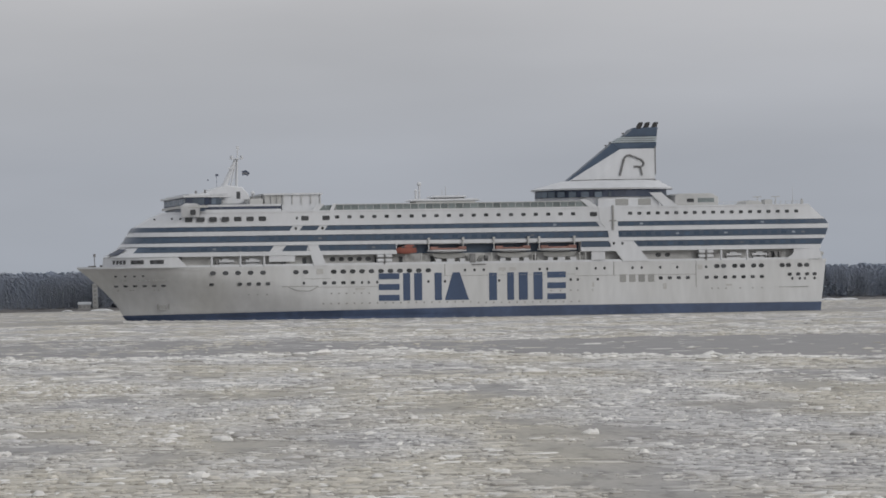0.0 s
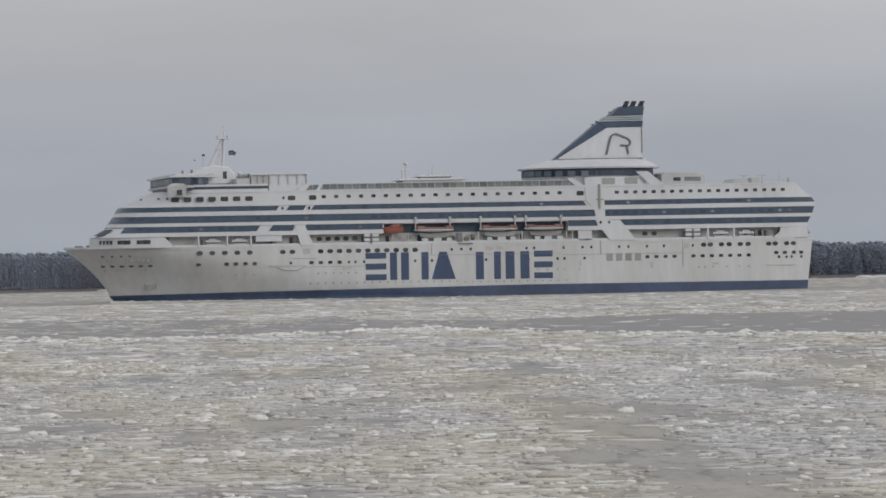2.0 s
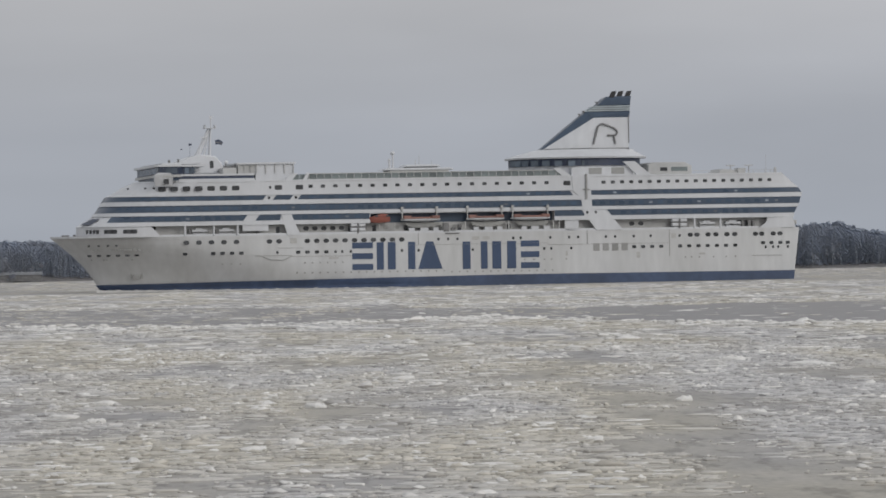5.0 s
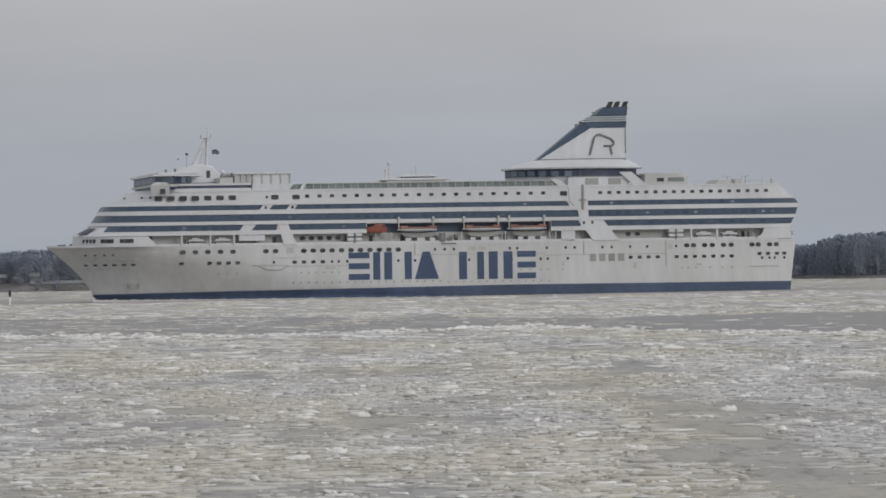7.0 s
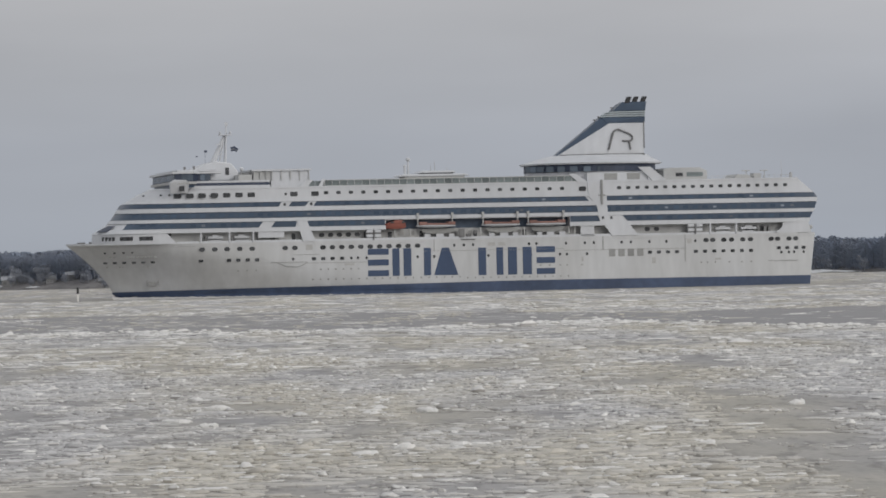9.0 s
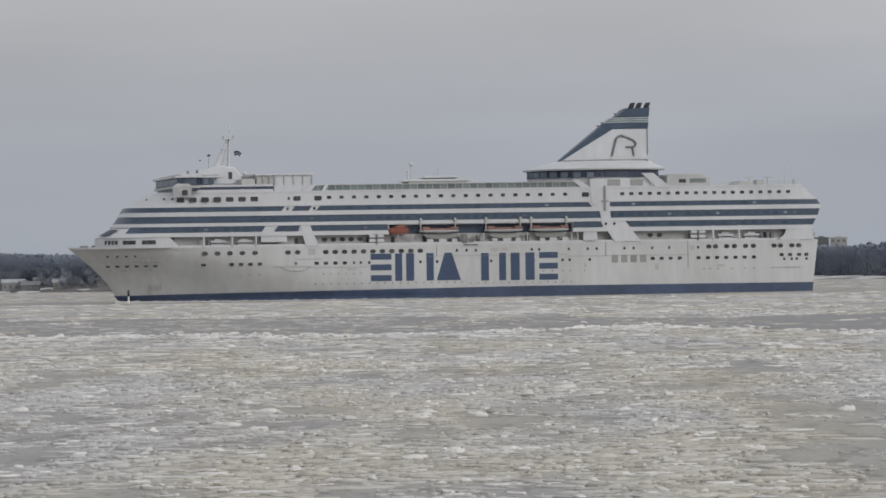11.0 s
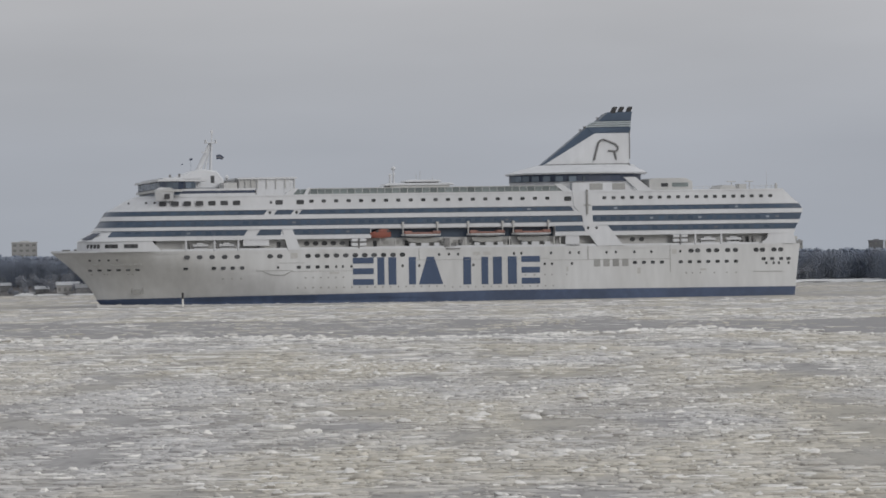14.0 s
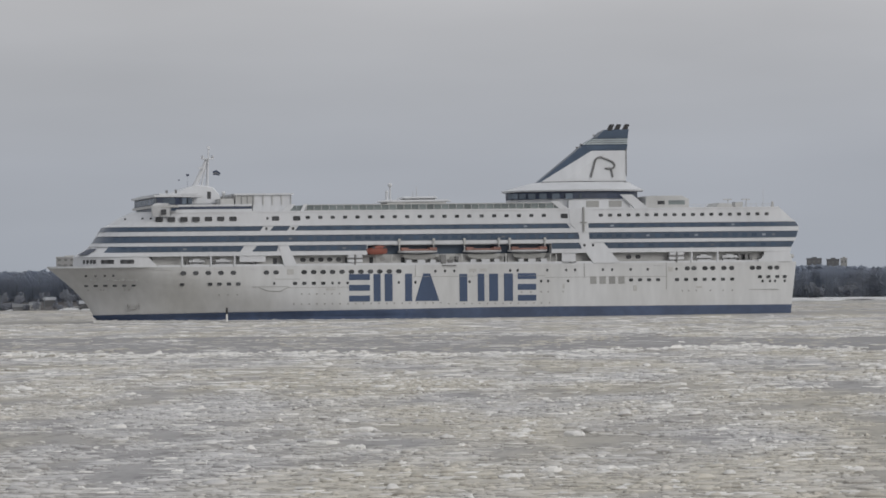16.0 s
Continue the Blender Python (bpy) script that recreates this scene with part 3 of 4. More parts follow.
for x in spread(56.1, 63.4, 4) + spread(68.5, 83.4, 7):
    share("cabin_window", P_SQUARE, hull, on_hull(x, 9.1))
for x in (90.9, 93.2, 95.6, 97.6):
    share("cabin_window", P_SQUARE, hull, on_hull(x, 9.65))
for x in (91.6, 93.6, 95.0, 97.6):
    share("small_port", P_SMALL, hull, on_hull(x, 8.5))
for x in spread(-32.8, -22.6, 6) + [31.8, 33.7, 37.7, 69.9, 71.6, 73.7, 77.5, 80.9, 83.4, -55.1, -52.7, -50.2, 26.5, 29.0]:
    share("port_light", P_DOT, hull, on_hull(x, 6.1))
for x in spread(-35.0, 34.0, 34):
    share("port_light", P_DOT, hull, on_hull(x, 3.4 if x < 5 else 3.1))
for x in (-90.4, -87.0, -86.2, -80.6, -79.4):
    share("port_light", P_DOT, hull, on_hull(x, 7.7))
# top row of the house
for x in spread(-31.0, 32.7, 20):
    share("cabin_window", P_SQUARE, house, on_house(x, 26.75))
for x in spread(-71.1, -51.2, 7) + [-39.7, -34.0, 38.2]:
    share("wide_window", P_WIDE, house, on_house(x, 26.55, 0.5 if x < -60 else 0.0))
for x in (-41.9, 40.2):
    share("small_port", P_SMALL, house, on_house(x, 26.6))
for x in spread(48.1, 92.9, 19):
    share("cabin_window", P_SQUARE, house, on_house(x, 26.65))
for x, z in ((-80.3, 26.6), (-75.6, 26.7), (-73.3, 26.7)):
    share("small_port", P_SMALL, house, on_house(x, z))
P_HATCH = pane_mesh("dark_hatch", 1.35, 1.4, M_WIN, 0.0)
share("dark_hatch", P_HATCH, house, pose(-69.9, -16.8, 28.55))
for x in (-42.2, -35.0):
    share("small_port", P_SMALL, house, on_house(x, 23.8, 0.1))
for x in (43.6, 45.9):
    share("small_port", P_SMALL, house, on_house(x, 18.6, 0.22))
# cabins in the blue bands; lit ones are painted as paler panes
P_LITPANE = pane_mesh("curtained_window", 0.95, 0.5, mat("pale_lit_pane", (0.21, 0.24, 0.28), 0.6, vary=0.1, size=0.5, single=0.5), 0.1)
P_BANDWIN = pane_mesh("band_window", 1.5, 0.85, mat("blue_tinted_glass", (0.066, 0.10, 0.15), 0.15, vary=0.1, size=0.5, single=0.22), 0.1)
bands = [(23.85, -80, -46), (23.85, -32, 37), (23.85, 47, 96), (21.1, -84, 96), (18.45, -82, -52), (18.45, -34, -17), (18.45, 52, 96)]
for z, x0, x1 in bands:
    count = int((x1 - x0) / 2.6)
    for i in range(count):
        x = lerp(x0, x1, (i + 0.5) / count)
        lit = random.random() < 0.09
        share("curtained_window" if lit else "band_window", P_LITPANE if lit else P_BANDWIN, house, on_house(x, z, 0.06))
# foredeck house windows: three rows of panes
P_FORE = pane_mesh("foredeck_window", 0.9, 1.05, M_WIN, 0.1)
for x in spread(-91.4, -88.6, 4) + spread(-86.4, -83.8, 4) + spread(-81.2, -78.4, 4):
    share("foredeck_window", P_FORE, ferry, on_house(x, 15.25))
for x in spread(-32.4, -22.8, 5) + [55.5, 58.0]:
    share("oval_window", P_OVAL, promenade, pose(x, -13.7, 15.35))
P_FADED = pane_mesh("promenade_window", 1.5, 1.0, M_GREYWIN, 0.3)
for x in [-11.0, -8.0] + spread(-1.0, 34, 9):
    share("promenade_window", P_FADED, promenade, pose(x, -13.7, 15.35))
for x in (-40.0, -20.5, -14.0, -5.5, 9.0, 22.3, 38.8, 82.5, 84.5, 86.2):
    share("dark_door", P_TALL, promenade, pose(x, -13.7, 14.9))
# shell doors, panel lines and the folded marks on the side
bm = bmesh.new()
for x0, x1, z0, z1 in ((-46.2, -36.4, 8.1, 8.22), (-36.4, -20, 7.8, 7.9), (-40, -33, 10.1, 10.2), (-5, 33, 10.45, 10.55), (33, 66, 9.95, 10.05), (65.6, 65.75, 6.5, 13.6), (43.4, 43.6, 10, 13.6), (-2.2, -2.0, 10.5, 13.6), (88, 96, 6.2, 6.3)):
    box(bm, x0, x1, -15.83, -15.7, z0, z1)
pieces("panel_seam", bm, M_GREYWIN, hull, "faint grey plate seam")
bm = bmesh.new()
for a, b in (((-44.5, 8.1), (-42.0, 7.0)), ((-42.0, 7.0), (-38.5, 6.9)), ((-38.5, 6.9), (-36.2, 8.1))):
    tube(bm, (a[0], -15.8, a[1]), (b[0], -15.8, b[1]), 0.09, sides=5)
part("anchor_pocket_line", bm, M_GREYWIN, hull)
bm = bmesh.new()
m = on_hull(-78.2, 3.7)
for u, v, w in ((-1.6, 0, 0.14), (1.6, 0, 0.14)):
    box(bm, u - 0.1, u + 0.1, -0.1, 0.1, -1.3, 1.3)
box(bm, -1.7, 1.7, -0.1, 0.1, 1.2, 1.4)
box(bm, -0.9, 0.9, -0.12, 0.1, -1.3, -0.2)
bm.transform(m)
pieces("anchor_pocket", bm, M_GREYWIN, hull, "grey anchor recess")
bm = bmesh.new()
for i in range(11):
    x = -89.6 + i * 1.22
    if i in (2, 3):
        continue
    tmp = bmesh.new()
    box(tmp, -0.42, 0.42, -0.05, 0.05, -0.38, 0.38)
    tmp.transform(on_hull(x, 10.45))
    me = bpy.data.meshes.new("bar")
    tmp.to_mesh(me)
    tmp.free()
    bm.from_mesh(me)
    bpy.data.meshes.remove(me)
pieces("name_bar", bm, mat("pale_grey_mark", (0.40, 0.40, 0.39), 0.5, vary=0.05), hull, "faint grey bar")

bm = bmesh.new()
for x, z, wd, ht in ((57.2, 6.9, 0.9, 1.6), (66.8, 11.9, 1.2, 1.3), (-35.8, 12.1, 1.8, 1.4), (13.4, 12.1, 1.9, 0.9), (16.2, 12.1, 1.9, 0.9), (74.5, 7.0, 1.6, 0.5), (-25.0, 7.3, 2.6, 0.5), (37.9, 7.6, 0.5, 1.2)):
    box(bm, x - wd / 2, x + wd / 2, -15.84, -15.7, z - ht / 2, z + ht / 2)
pieces("hull_plate", bm, mat("greyed_plate", (0.47, 0.465, 0.45), 0.5, vary=0.08, size=0.8), hull, "greyed shell plate")

# large blue-grey marks along the side, as plain bars
def mark(loop):
    bm = bmesh.new()
    poly_prism(bm, loop, "y", -15.83, -15.7)
    part("side_mark", bm, M_BAR, hull, "blue-grey painted bar")


def rect(x0, x1, z0, z1):
    return [(x0, z0), (x1, z0), (x1, z1), (x0, z1)]


LO, HI = 3.95, 11.35
for z in (3.95, 6.85, 9.75):
    mark(rect(-20.0, -14.4, z, z + 1.6))
mark(rect(-13.4, -11.5, LO, HI))
mark(rect(-10.4, -8.3, LO, HI))
mark(rect(-4.9, -3.0, LO, HI))
mark([(-2.2, LO), (4.3, LO), (1.9, HI), (0.0, HI)])
mark(rect(9.8, 11.9, LO - 0.2, HI - 0.2))
mark(rect(14.7, 16.5, LO - 0.2, HI - 0.2))
mark(rect(17.8, 20.2, LO - 0.2, HI - 0.2))
mark(rect(21.8, 24.2, LO - 0.2, HI - 0.2))
for z in (3.75, 6.7, 9.6):
    mark(rect(25.5, 30.5, z, z + 1.6))

# ---- bridge ----
def mirrored(loop):
    return loop + [(x, -y) for x, y in loop[::-1]]


bm = bmesh.new()
poly_prism(bm, mirrored([(-70.8, -15.2), (-67.5, -15.2), (-65.5, -14.0), (-61.5, -14.0)]), "z", 28.5, 30.5)
bridge = part("bridge", bm, M_WHITE, ferry, "white navigating bridge with wings")
bm = bmesh.new()
poly_prism(bm, mirrored([(-71.7, -17.0), (-67.0, -17.0), (-65.0, -14.3), (-62.0, -14.3)]), "z", 30.45, 32.6)
part("bridge_window_band", bm, M_NAVY, bridge, "dark band of bridge windows")
bm = bmesh.new()
poly_prism(bm, mirrored([(-72.4, -17.4), (-66.5, -17.4), (-64.5, -14.8), (-58.5, -14.4)]), "z", 32.6, 33.15)
part("bridge_roof", bm, M_WHITE, bridge)
bm = bmesh.new()
poly_prism(bm, mirrored([(-71.0, -15.8), (-67.5, -15.8), (-65.5, -13.8), (-60.5, -13.6)]), "z", 33.15, 33.6)
part("bridge_roof_top", bm, M_WHITE, bridge)
bm = bmesh.new()
poly_prism(bm, mirrored([(-71.5, -16.4), (-67.8, -16.4), (-66.2, -14.8), (-65.0, -14)]), "z", 28.9, 29.8)
part("wing_underside", bm, M_BLUE, bridge, "blue-grey band under the bridge wing")
bm = bmesh.new()
poly_prism(bm, mirrored([(-72.2, -17.2), (-66.8, -17.2), (-65.0, -14.4), (-62.5, -14.4)]), "z", 29.8, 30.45)
part("bridge_sill", bm, M_SHADE, bridge)
bm = bmesh.new()
poly_prism(bm, [(-72.6, 27.3), (-67.9, 27.3), (-67.9, 30.3), (-68.7, 30.9), (-71.8, 31.0), (-73.0, 30.2)], "y", -17.45, -15.5)
for v in bm.verts:
    if v.co.z < 28 and v.co.y < -16:
        v.co.y = -15.9
part("wing_fairing", bm, M_WHITE, bridge)
P_BRIDGE = pane_mesh("bridge_pane", 1.5, 1.5, mat("bridge_glass", (0.12, 0.15, 0.19), 0.1, vary=0.1, single=0.4), 0.05)
for i in range(15):
    share("bridge_pane", P_BRIDGE, bridge, pose(-71.75, -15.4 + 2.2 * i, 31.55, 0, 0, -90))
for x in spread(-63.6, -62.4, 2):
    share("bridge_pane", P_BRIDGE, bridge, pose(x, -14.4, 31.55))
for x in (-69.2, -67.6):
    share("bridge_pane", P_BRIDGE, bridge, pose(x, -17.0, 31.55))
bm = bmesh.new()
box(bm, -69.0, -46.2, -15.0, 15.0, 29.2, 29.95)
part("bridge_deck_band", bm, M_NAVY, bridge, "dark window band")
bm = bmesh.new()
box(bm, -69.2, -46.0, -15.1, 15.1, 29.95, 30.5)
box(bm, -69.2, -46.0, -15.1, 15.1, 28.5, 29.2)
pieces("bridge_deck_ledge", bm, M_WHITE, bridge)
bm = bmesh.new()
poly_prism(bm, [(-67.5, 33.2), (-66.8, 30.5), (-54.2, 30.5), (-54.6, 33.0), (-56.4, 35.2), (-60.5, 35.8), (-63.5, 35.0)], "y", -6, 6)
bevelled(bm, 0.3)
mast_house = part("mast_house", bm, M_WHITE, ferry, "white mast house")
share("dark_door", P_TALL, mast_house, pose(-57.6, -6.0, 33.0))

# ---- mast ----
bm = bmesh.new()
tube(bm, (-61.4, 0, 35.0), (-58.1, 0, 42.6), 0.8, 0.4)
mast = part("mast", bm, M_WHITE, ferry, "white raked radar mast")
bm = bmesh.new()
tube(bm, (-57.9, -0.9, 34.8), (-57.6, -0.3, 43.0), 0.26, 0.2)
tube(bm, (-57.9, 0.9, 34.8), (-57.6, 0.3, 43.0), 0.26, 0.2)
tube(bm, (-59.6, 0, 35.4), (-58.3, 0, 41.2), 0.24, 0.2)
pieces("mast_leg", bm, M_WHITE, mast)
bm = bmesh.new()
for z in (37.4, 39.2, 40.8):
    tube(bm, (-60.9 + (z - 36.8) * 0.48, 0, z), (-57.8, 0, z + 0.4), 0.1)
pieces("brace", bm, M_WHITE, mast)
bm = bmesh.new()
box(bm, -59.3, -56.1, -1.3, 1.3, 42.75, 42.95)
for x in (-59.1, -56.4):
    box(bm, x - 0.12, x + 0.12, -1.2, 1.2, 42.95, 43.75)
part("mast_platform", bm, M_WHITE, mast, "railed platform on the mast")
bm = bmesh.new()
tube(bm, (-57.7, 0, 42.8), (-57.6, 0, 46.2), 0.2, 0.15)
box(bm, -57.95, -57.25, -0.2, 0.2, 45.3, 46.2)
part("topmast", bm, M_WHITE, mast)
bm = bmesh.new()
box(bm, -60.4, -58.6, -1.5, -1.1, 40.2, 40.5)
part("radar_scanner", bm, M_WHITE, mast)
bm = bmesh.new()
bmesh.ops.create_uvsphere(bm, u_segments=12, v_segments=8, radius=0.6, matrix=pose(-53.6, -5, 33.5))
part("radome", bm, M_WHITE, mast)
bm = bmesh.new()
poly_prism(bm, [(-56.6, 39.5), (-55.5, 39.75), (-54.4, 38.95), (-54.9, 38.2), (-55.7, 38.5), (-56.4, 38.3)], "y", -1.0, -0.94)
flag = part("flag", bm, M_NAVY, mast, "dark flag with a grey cross")
bm = bmesh.new()
poly_prism(bm, [(-56.4, 38.95), (-55.6, 39.15), (-54.7, 38.6), (-54.75, 38.45), (-55.6, 38.9), (-56.4, 38.75)], "y", -1.04, -0.9)
part("cross", bm, M_STEEL, flag)
bm = bmesh.new()
tube(bm, (-63.4, -3, 34.6), (-63.4, -3, 38.4), 0.03)
box(bm, -63.7, -62.9, -3.1, -2.9, 38.2, 38.75)
box(bm, -65.9, -65.5, -3.1, -2.9, 37.0, 37.3)
part("signal_flag", bm, M_NAVY, mast)
bm = bmesh.new()
for x, z in ((-69.0, 33.9), (-66.5, 34.1)):
    box(bm, x - 0.25, x + 0.25, -8.3, -7.7, z - 0.4, z + 0.5)
pieces("signal_light", bm, M_STEEL, ferry)
bm = bmesh.new()
box(bm, -97.6, -96.0, -2, 2, 13.7, 14.5)
tube(bm, (-94.8, -3, 13.6), (-94.8, -3, 14.6), 0.4)
part("windlass", bm, M_STEEL, ferry)

# ---- upper deck houses ----
bm = bmesh.new()
box(bm, -45.8, -35.5, -12.7, 12.7, 28.5, 32.9)
upper = part("deck_house", bm, M_WHITE, ferry, "white upper deck house")
bm = bmesh.new()
box(bm, -50.8, -34.8, -13.2, 13.2, 32.9, 33.35)
part("roof_slab", bm, M_WHITE, upper)
bm = bmesh.new()
for x in spread(-50.3, -47, 3) + spread(-45.5, -35.5, 5):
    box(bm, x - 0.12, x + 0.12, -13.0, -12.8, 30.3, 32.9)
pieces("post", bm, M_SHADE, upper)
bm = bmesh.new()
box(bm, -54.5, -50.9, -12.6, 12.6, 30.4, 32.0)
box(bm, -50.6, -45.8, -12.6, 12.6, 30.4, 32.9)
pieces("deck_locker", bm, M_SHADE, upper, "grey-white deck locker")
bm = bmesh.new()
for x in (-53.8, -51.2):
    tube(bm, (x, -11.5, 30.4), (x, -11.5, 33.2), 0.35, 0.1)
    box(bm, x + 0.9, x + 1.5, -11.6, -11.2, 30.5, 31.9)
pieces("ventilator", bm, M_STEEL, upper)
for x in (-41.2, -40.0):
    share("cabin_window", P_SQUARE, upper, pose(x, -12.5, 29.6))
side_plate("slanted_wing", [(-38.0, 28.5), (-35.9, 28.5), (-34.4, 30.3), (-36.0, 30.3)], -15.6)
side_plate("slanted_wing", [(-33.0, 28.5), (-32.0, 28.5), (-31.2, 30.4), (-32.0, 30.4)], -15.6)
P_SCREEN = pane_mesh("screen_pane", 1.9, 1.35, M_GLASS, 0.0, 0.06)
screen = tagged(new("windscreen"), "")
screen.parent = ferry
for i in range(34):
    share("screen_pane", P_SCREEN, screen, pose(-30.3 + i * 2.02, -15.1, 29.35))
share("screen_pane", P_SCREEN, screen, pose(-35.0, -14.6, 29.3))
share("screen_pane", P_SCREEN, screen, pose(-32.95, -14.6, 29.3))
bm = bmesh.new()
box(bm, -31.4, 37.4, -15.2, -15.0, 30.05, 30.22)
box(bm, -31.4, 37.4, -15.2, -15.0, 28.5, 28.68)
for i in range(35):
    x = -31.3 + i * 2.02
    box(bm, x - 0.06, x + 0.06, -15.16, -15.04, 28.5, 30.1)
pieces("screen_frame", bm, M_SHADE, screen, "pale windscreen frame")
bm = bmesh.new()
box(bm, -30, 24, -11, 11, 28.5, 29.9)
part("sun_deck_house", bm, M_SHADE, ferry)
bm = bmesh.new()
box(bm, -9.6, 6.4, -3.6, 3.6, 29.9, 30.7)
part("skylight_wall", bm, M_SHADE, ferry)
bm = bmesh.new()
poly_prism(bm, [(-11.2, 30.7), (8.0, 30.7), (6.8, 31.3), (-10.0, 31.3)], "y", -4, 4)
bevelled(bm, 0.1)
part("skylight_base", bm, M_WHITE, ferry, "low white skylight slab")
bm = bmesh.new()
box(bm, -4.6, 3.4, -2.4, 2.4, 31.25, 31.65)
part("skylight_clerestory", bm, M_STEEL, ferry, "grey strip standing for the shaded gap under the skylight roof")
bm = bmesh.new()
poly_prism(bm, [(-5.6, 31.6), (4.4, 31.6), (3.6, 32.15), (-4.8, 32.15)], "y", -3.4, 3.4)
bevelled(bm, 0.08)
part("skylight_roof", bm, M_WHITE, ferry, "low white skylight roof")
bm = bmesh.new()
tube(bm, (-8.6, -2, 30.5), (-8.6, -2, 34.8), 0.3, 0.25)
tube(bm, (-9.5, -2, 30.5), (-9.5, -2, 33.3), 0.35, 0.35)
bmesh.ops.create_uvsphere(bm, u_segments=10, v_segments=8, radius=0.62, matrix=pose(-8.6, -2, 35.3))
bmesh.ops.create_uvsphere(bm, u_segments=10, v_segments=8, radius=0.45, matrix=pose(-9.5, -2, 33.5))
part("radome_mast", bm, M_WHITE, ferry, "short mast with white radomes")
bm = bmesh.new()
for x, z in ((-2.6, 33.6), (-1.6, 34.6), (1.8, 33.0)):
    tube(bm, (x, 0, 31.4), (x, 0, z), 0.1, 0.05)
pieces("whip_antenna", bm, M_SHADE, ferry)

# ---- funnel on its round lounge ----
def oval(cx, a, b, n=36):
    return [(cx + a * math.cos(2 * math.pi * i / n), b * math.sin(2 * math.pi * i / n)) for i in range(n)]


bm = bmesh.new()
poly_prism(bm, oval(40.2, 17.0, 13.0), "z", 28.5, 31.0)
lounge = part("lounge", bm, M_WHITE, ferry, "round white lounge under the funnel")
bm = bmesh.new()
poly_prism(bm, oval(40.5, 17.4, 13.4), "z", 30.9, 32.9)
part("lounge_window_band", bm, M_NAVY, lounge, "dark curved window band")
bm = bmesh.new()
rings = []
for a, b, z, cx in ((18.6, 14.4, 32.9, 40.8), (18.8, 14.6, 33.3, 40.8), (14.5, 9.5, 34.9, 42.2), (13.0, 7.5, 35.5, 43.2)):
    rings.append([bm.verts.new((x, y, z)) for x, y in oval(cx, a, b)])
for p, q in zip(rings, rings[1:]):
    for i in range(36):
        j = (i + 1) % 36
        bm.faces.new((p[i], p[j], q[j], q[i]))
bm.faces.new(rings[0])
bm.faces.new(rings[-1])
smooth(part("lounge_roof", bm, M_WHITE, lounge))
P_LOUNGE = pane_mesh("lounge_pane", 2.0, 1.4, mat("lounge_glass", (0.10, 0.125, 0.155), 0.1, vary=0.1, single=0.5), 0.05)
for i in range(13):
    a = radians(195 + i * 12.0)
    x, y = 40.5 + 17.42 * math.cos(a), 13.42 * math.sin(a)
    share("lounge_pane", P_LOUNGE, lounge, pose(x, y, 31.9, 0, 0, math.degrees(math.atan2(13.4 * math.cos(a), -17.4 * math.sin(a)))))
side_plate("slanted_wing", [(57.2, 28.5), (61.0, 28.5), (56.6, 32.2), (53.4, 32.2)], -15.0, 0.6)
side_plate("slanted_wing", [(37.0, 28.5), (39.6, 28.5), (36.4, 30.6), (34.6, 30.6)], -15.4, 0.4)
bm = bmesh.new()
box(bm, 39.5, 56, -14.2, 14.2, 28.5, 30.7)
side_house = part("side_house", bm, M_WHITE, lounge)
P_BAY = pane_mesh("grey_bay", 3.6, 1.7, M_GREYWIN, 0.0)
share("grey_bay", P_BAY, side_house, pose(45.9, -14.2, 29.7))
share("grey_bay", P_BAY, side_house, pose(52.0, -14.2, 29.7))

funnel = tagged(new("funnel"), "raked white funnel with blue bands")
funnel.parent = ferry


def fin(name, loop, half, material, label="", off=0.0):
    """A slab of the funnel, thinner at its front edge."""
    bm = bmesh.new()
    poly_prism(bm, loop, "y", -half - off, half + off)
    bevelled(bm, 0.12)
    for v in bm.verts:
        front = 31.5 + (v.co.z - 35.4) * 1.2
        v.co.y *= lerp(0.3, 1.0, min(1.0, max(0.0, (v.co.x - front) / 9.0)) ** 0.6)
    return part(name, bm, material, funnel, label)


fin("funnel_casing", [(32.0, 35.4), (38, 35.4), (44, 35.4), (55.0, 35.4), (55.35, 44.1), (50, 44.1), (45.9, 44.1)], 4.2, M_WHITE, "white funnel casing")
fin("front_edge", [(31.3, 35.4), (32.1, 35.4), (45.9, 44.1), (44.4, 45.8), (43.9, 45.6)], 4.3, M_BLUE, "blue sloping front edge")
fin("blue_band", [(45.6, 44.1), (55.35, 44.1), (55.5, 45.8), (44.2, 45.8)], 4.25, M_BLUE, "blue band")
for z in (45.8, 46.35, 46.9):
    fin("louvre_band", [(44.2 + (z - 45.8) * 1.5, z), (55.5, z), (55.6, z + 0.42), (45.0 + (z - 45.8) * 1.5, z + 0.42)], 4.4, M_PALEBLUE)
fin("louvre_core", [(44.9, 45.8), (55.4, 45.8), (55.6, 47.4), (47.4, 47.4)], 4.0, M_STEEL)
fin("crown", [(47.4, 47.4), (55.6, 47.4), (55.9, 49.5), (49.6, 49.5)], 4.2, M_BLUE, "blue funnel crown")
fin("crown_base", [(49.4, 49.3), (55.8, 49.3), (56.0, 49.8), (49.8, 49.8)], 3.0, M_BLUE)
for x in (49.9, 51.8, 54.0):
    bm = bmesh.new()
    poly_prism(bm, [(x, 49.0), (x + 1.25, 49.0), (x + 2.15, 51.2), (x + 1.0, 51.2)], "y", -2.0, -0.8)
    bevelled(bm, 0.16)
    part("exhaust_pipe", bm, M_BLACK, funnel, "black slanted exhaust pipe")
fin("funnel_foot", [(32.4, 35.3), (38, 35.3), (44, 35.3), (55.2, 35.3), (55.2, 35.9), (44, 35.9), (38, 35.9), (33.0, 35.9)], 4.6, M_STEEL)
bm = bmesh.new()
box(bm, 55.0, 55.25, -4.35, 4.35, 37.2, 44.6)
part("aft_ladder", bm, M_STEEL, funnel)
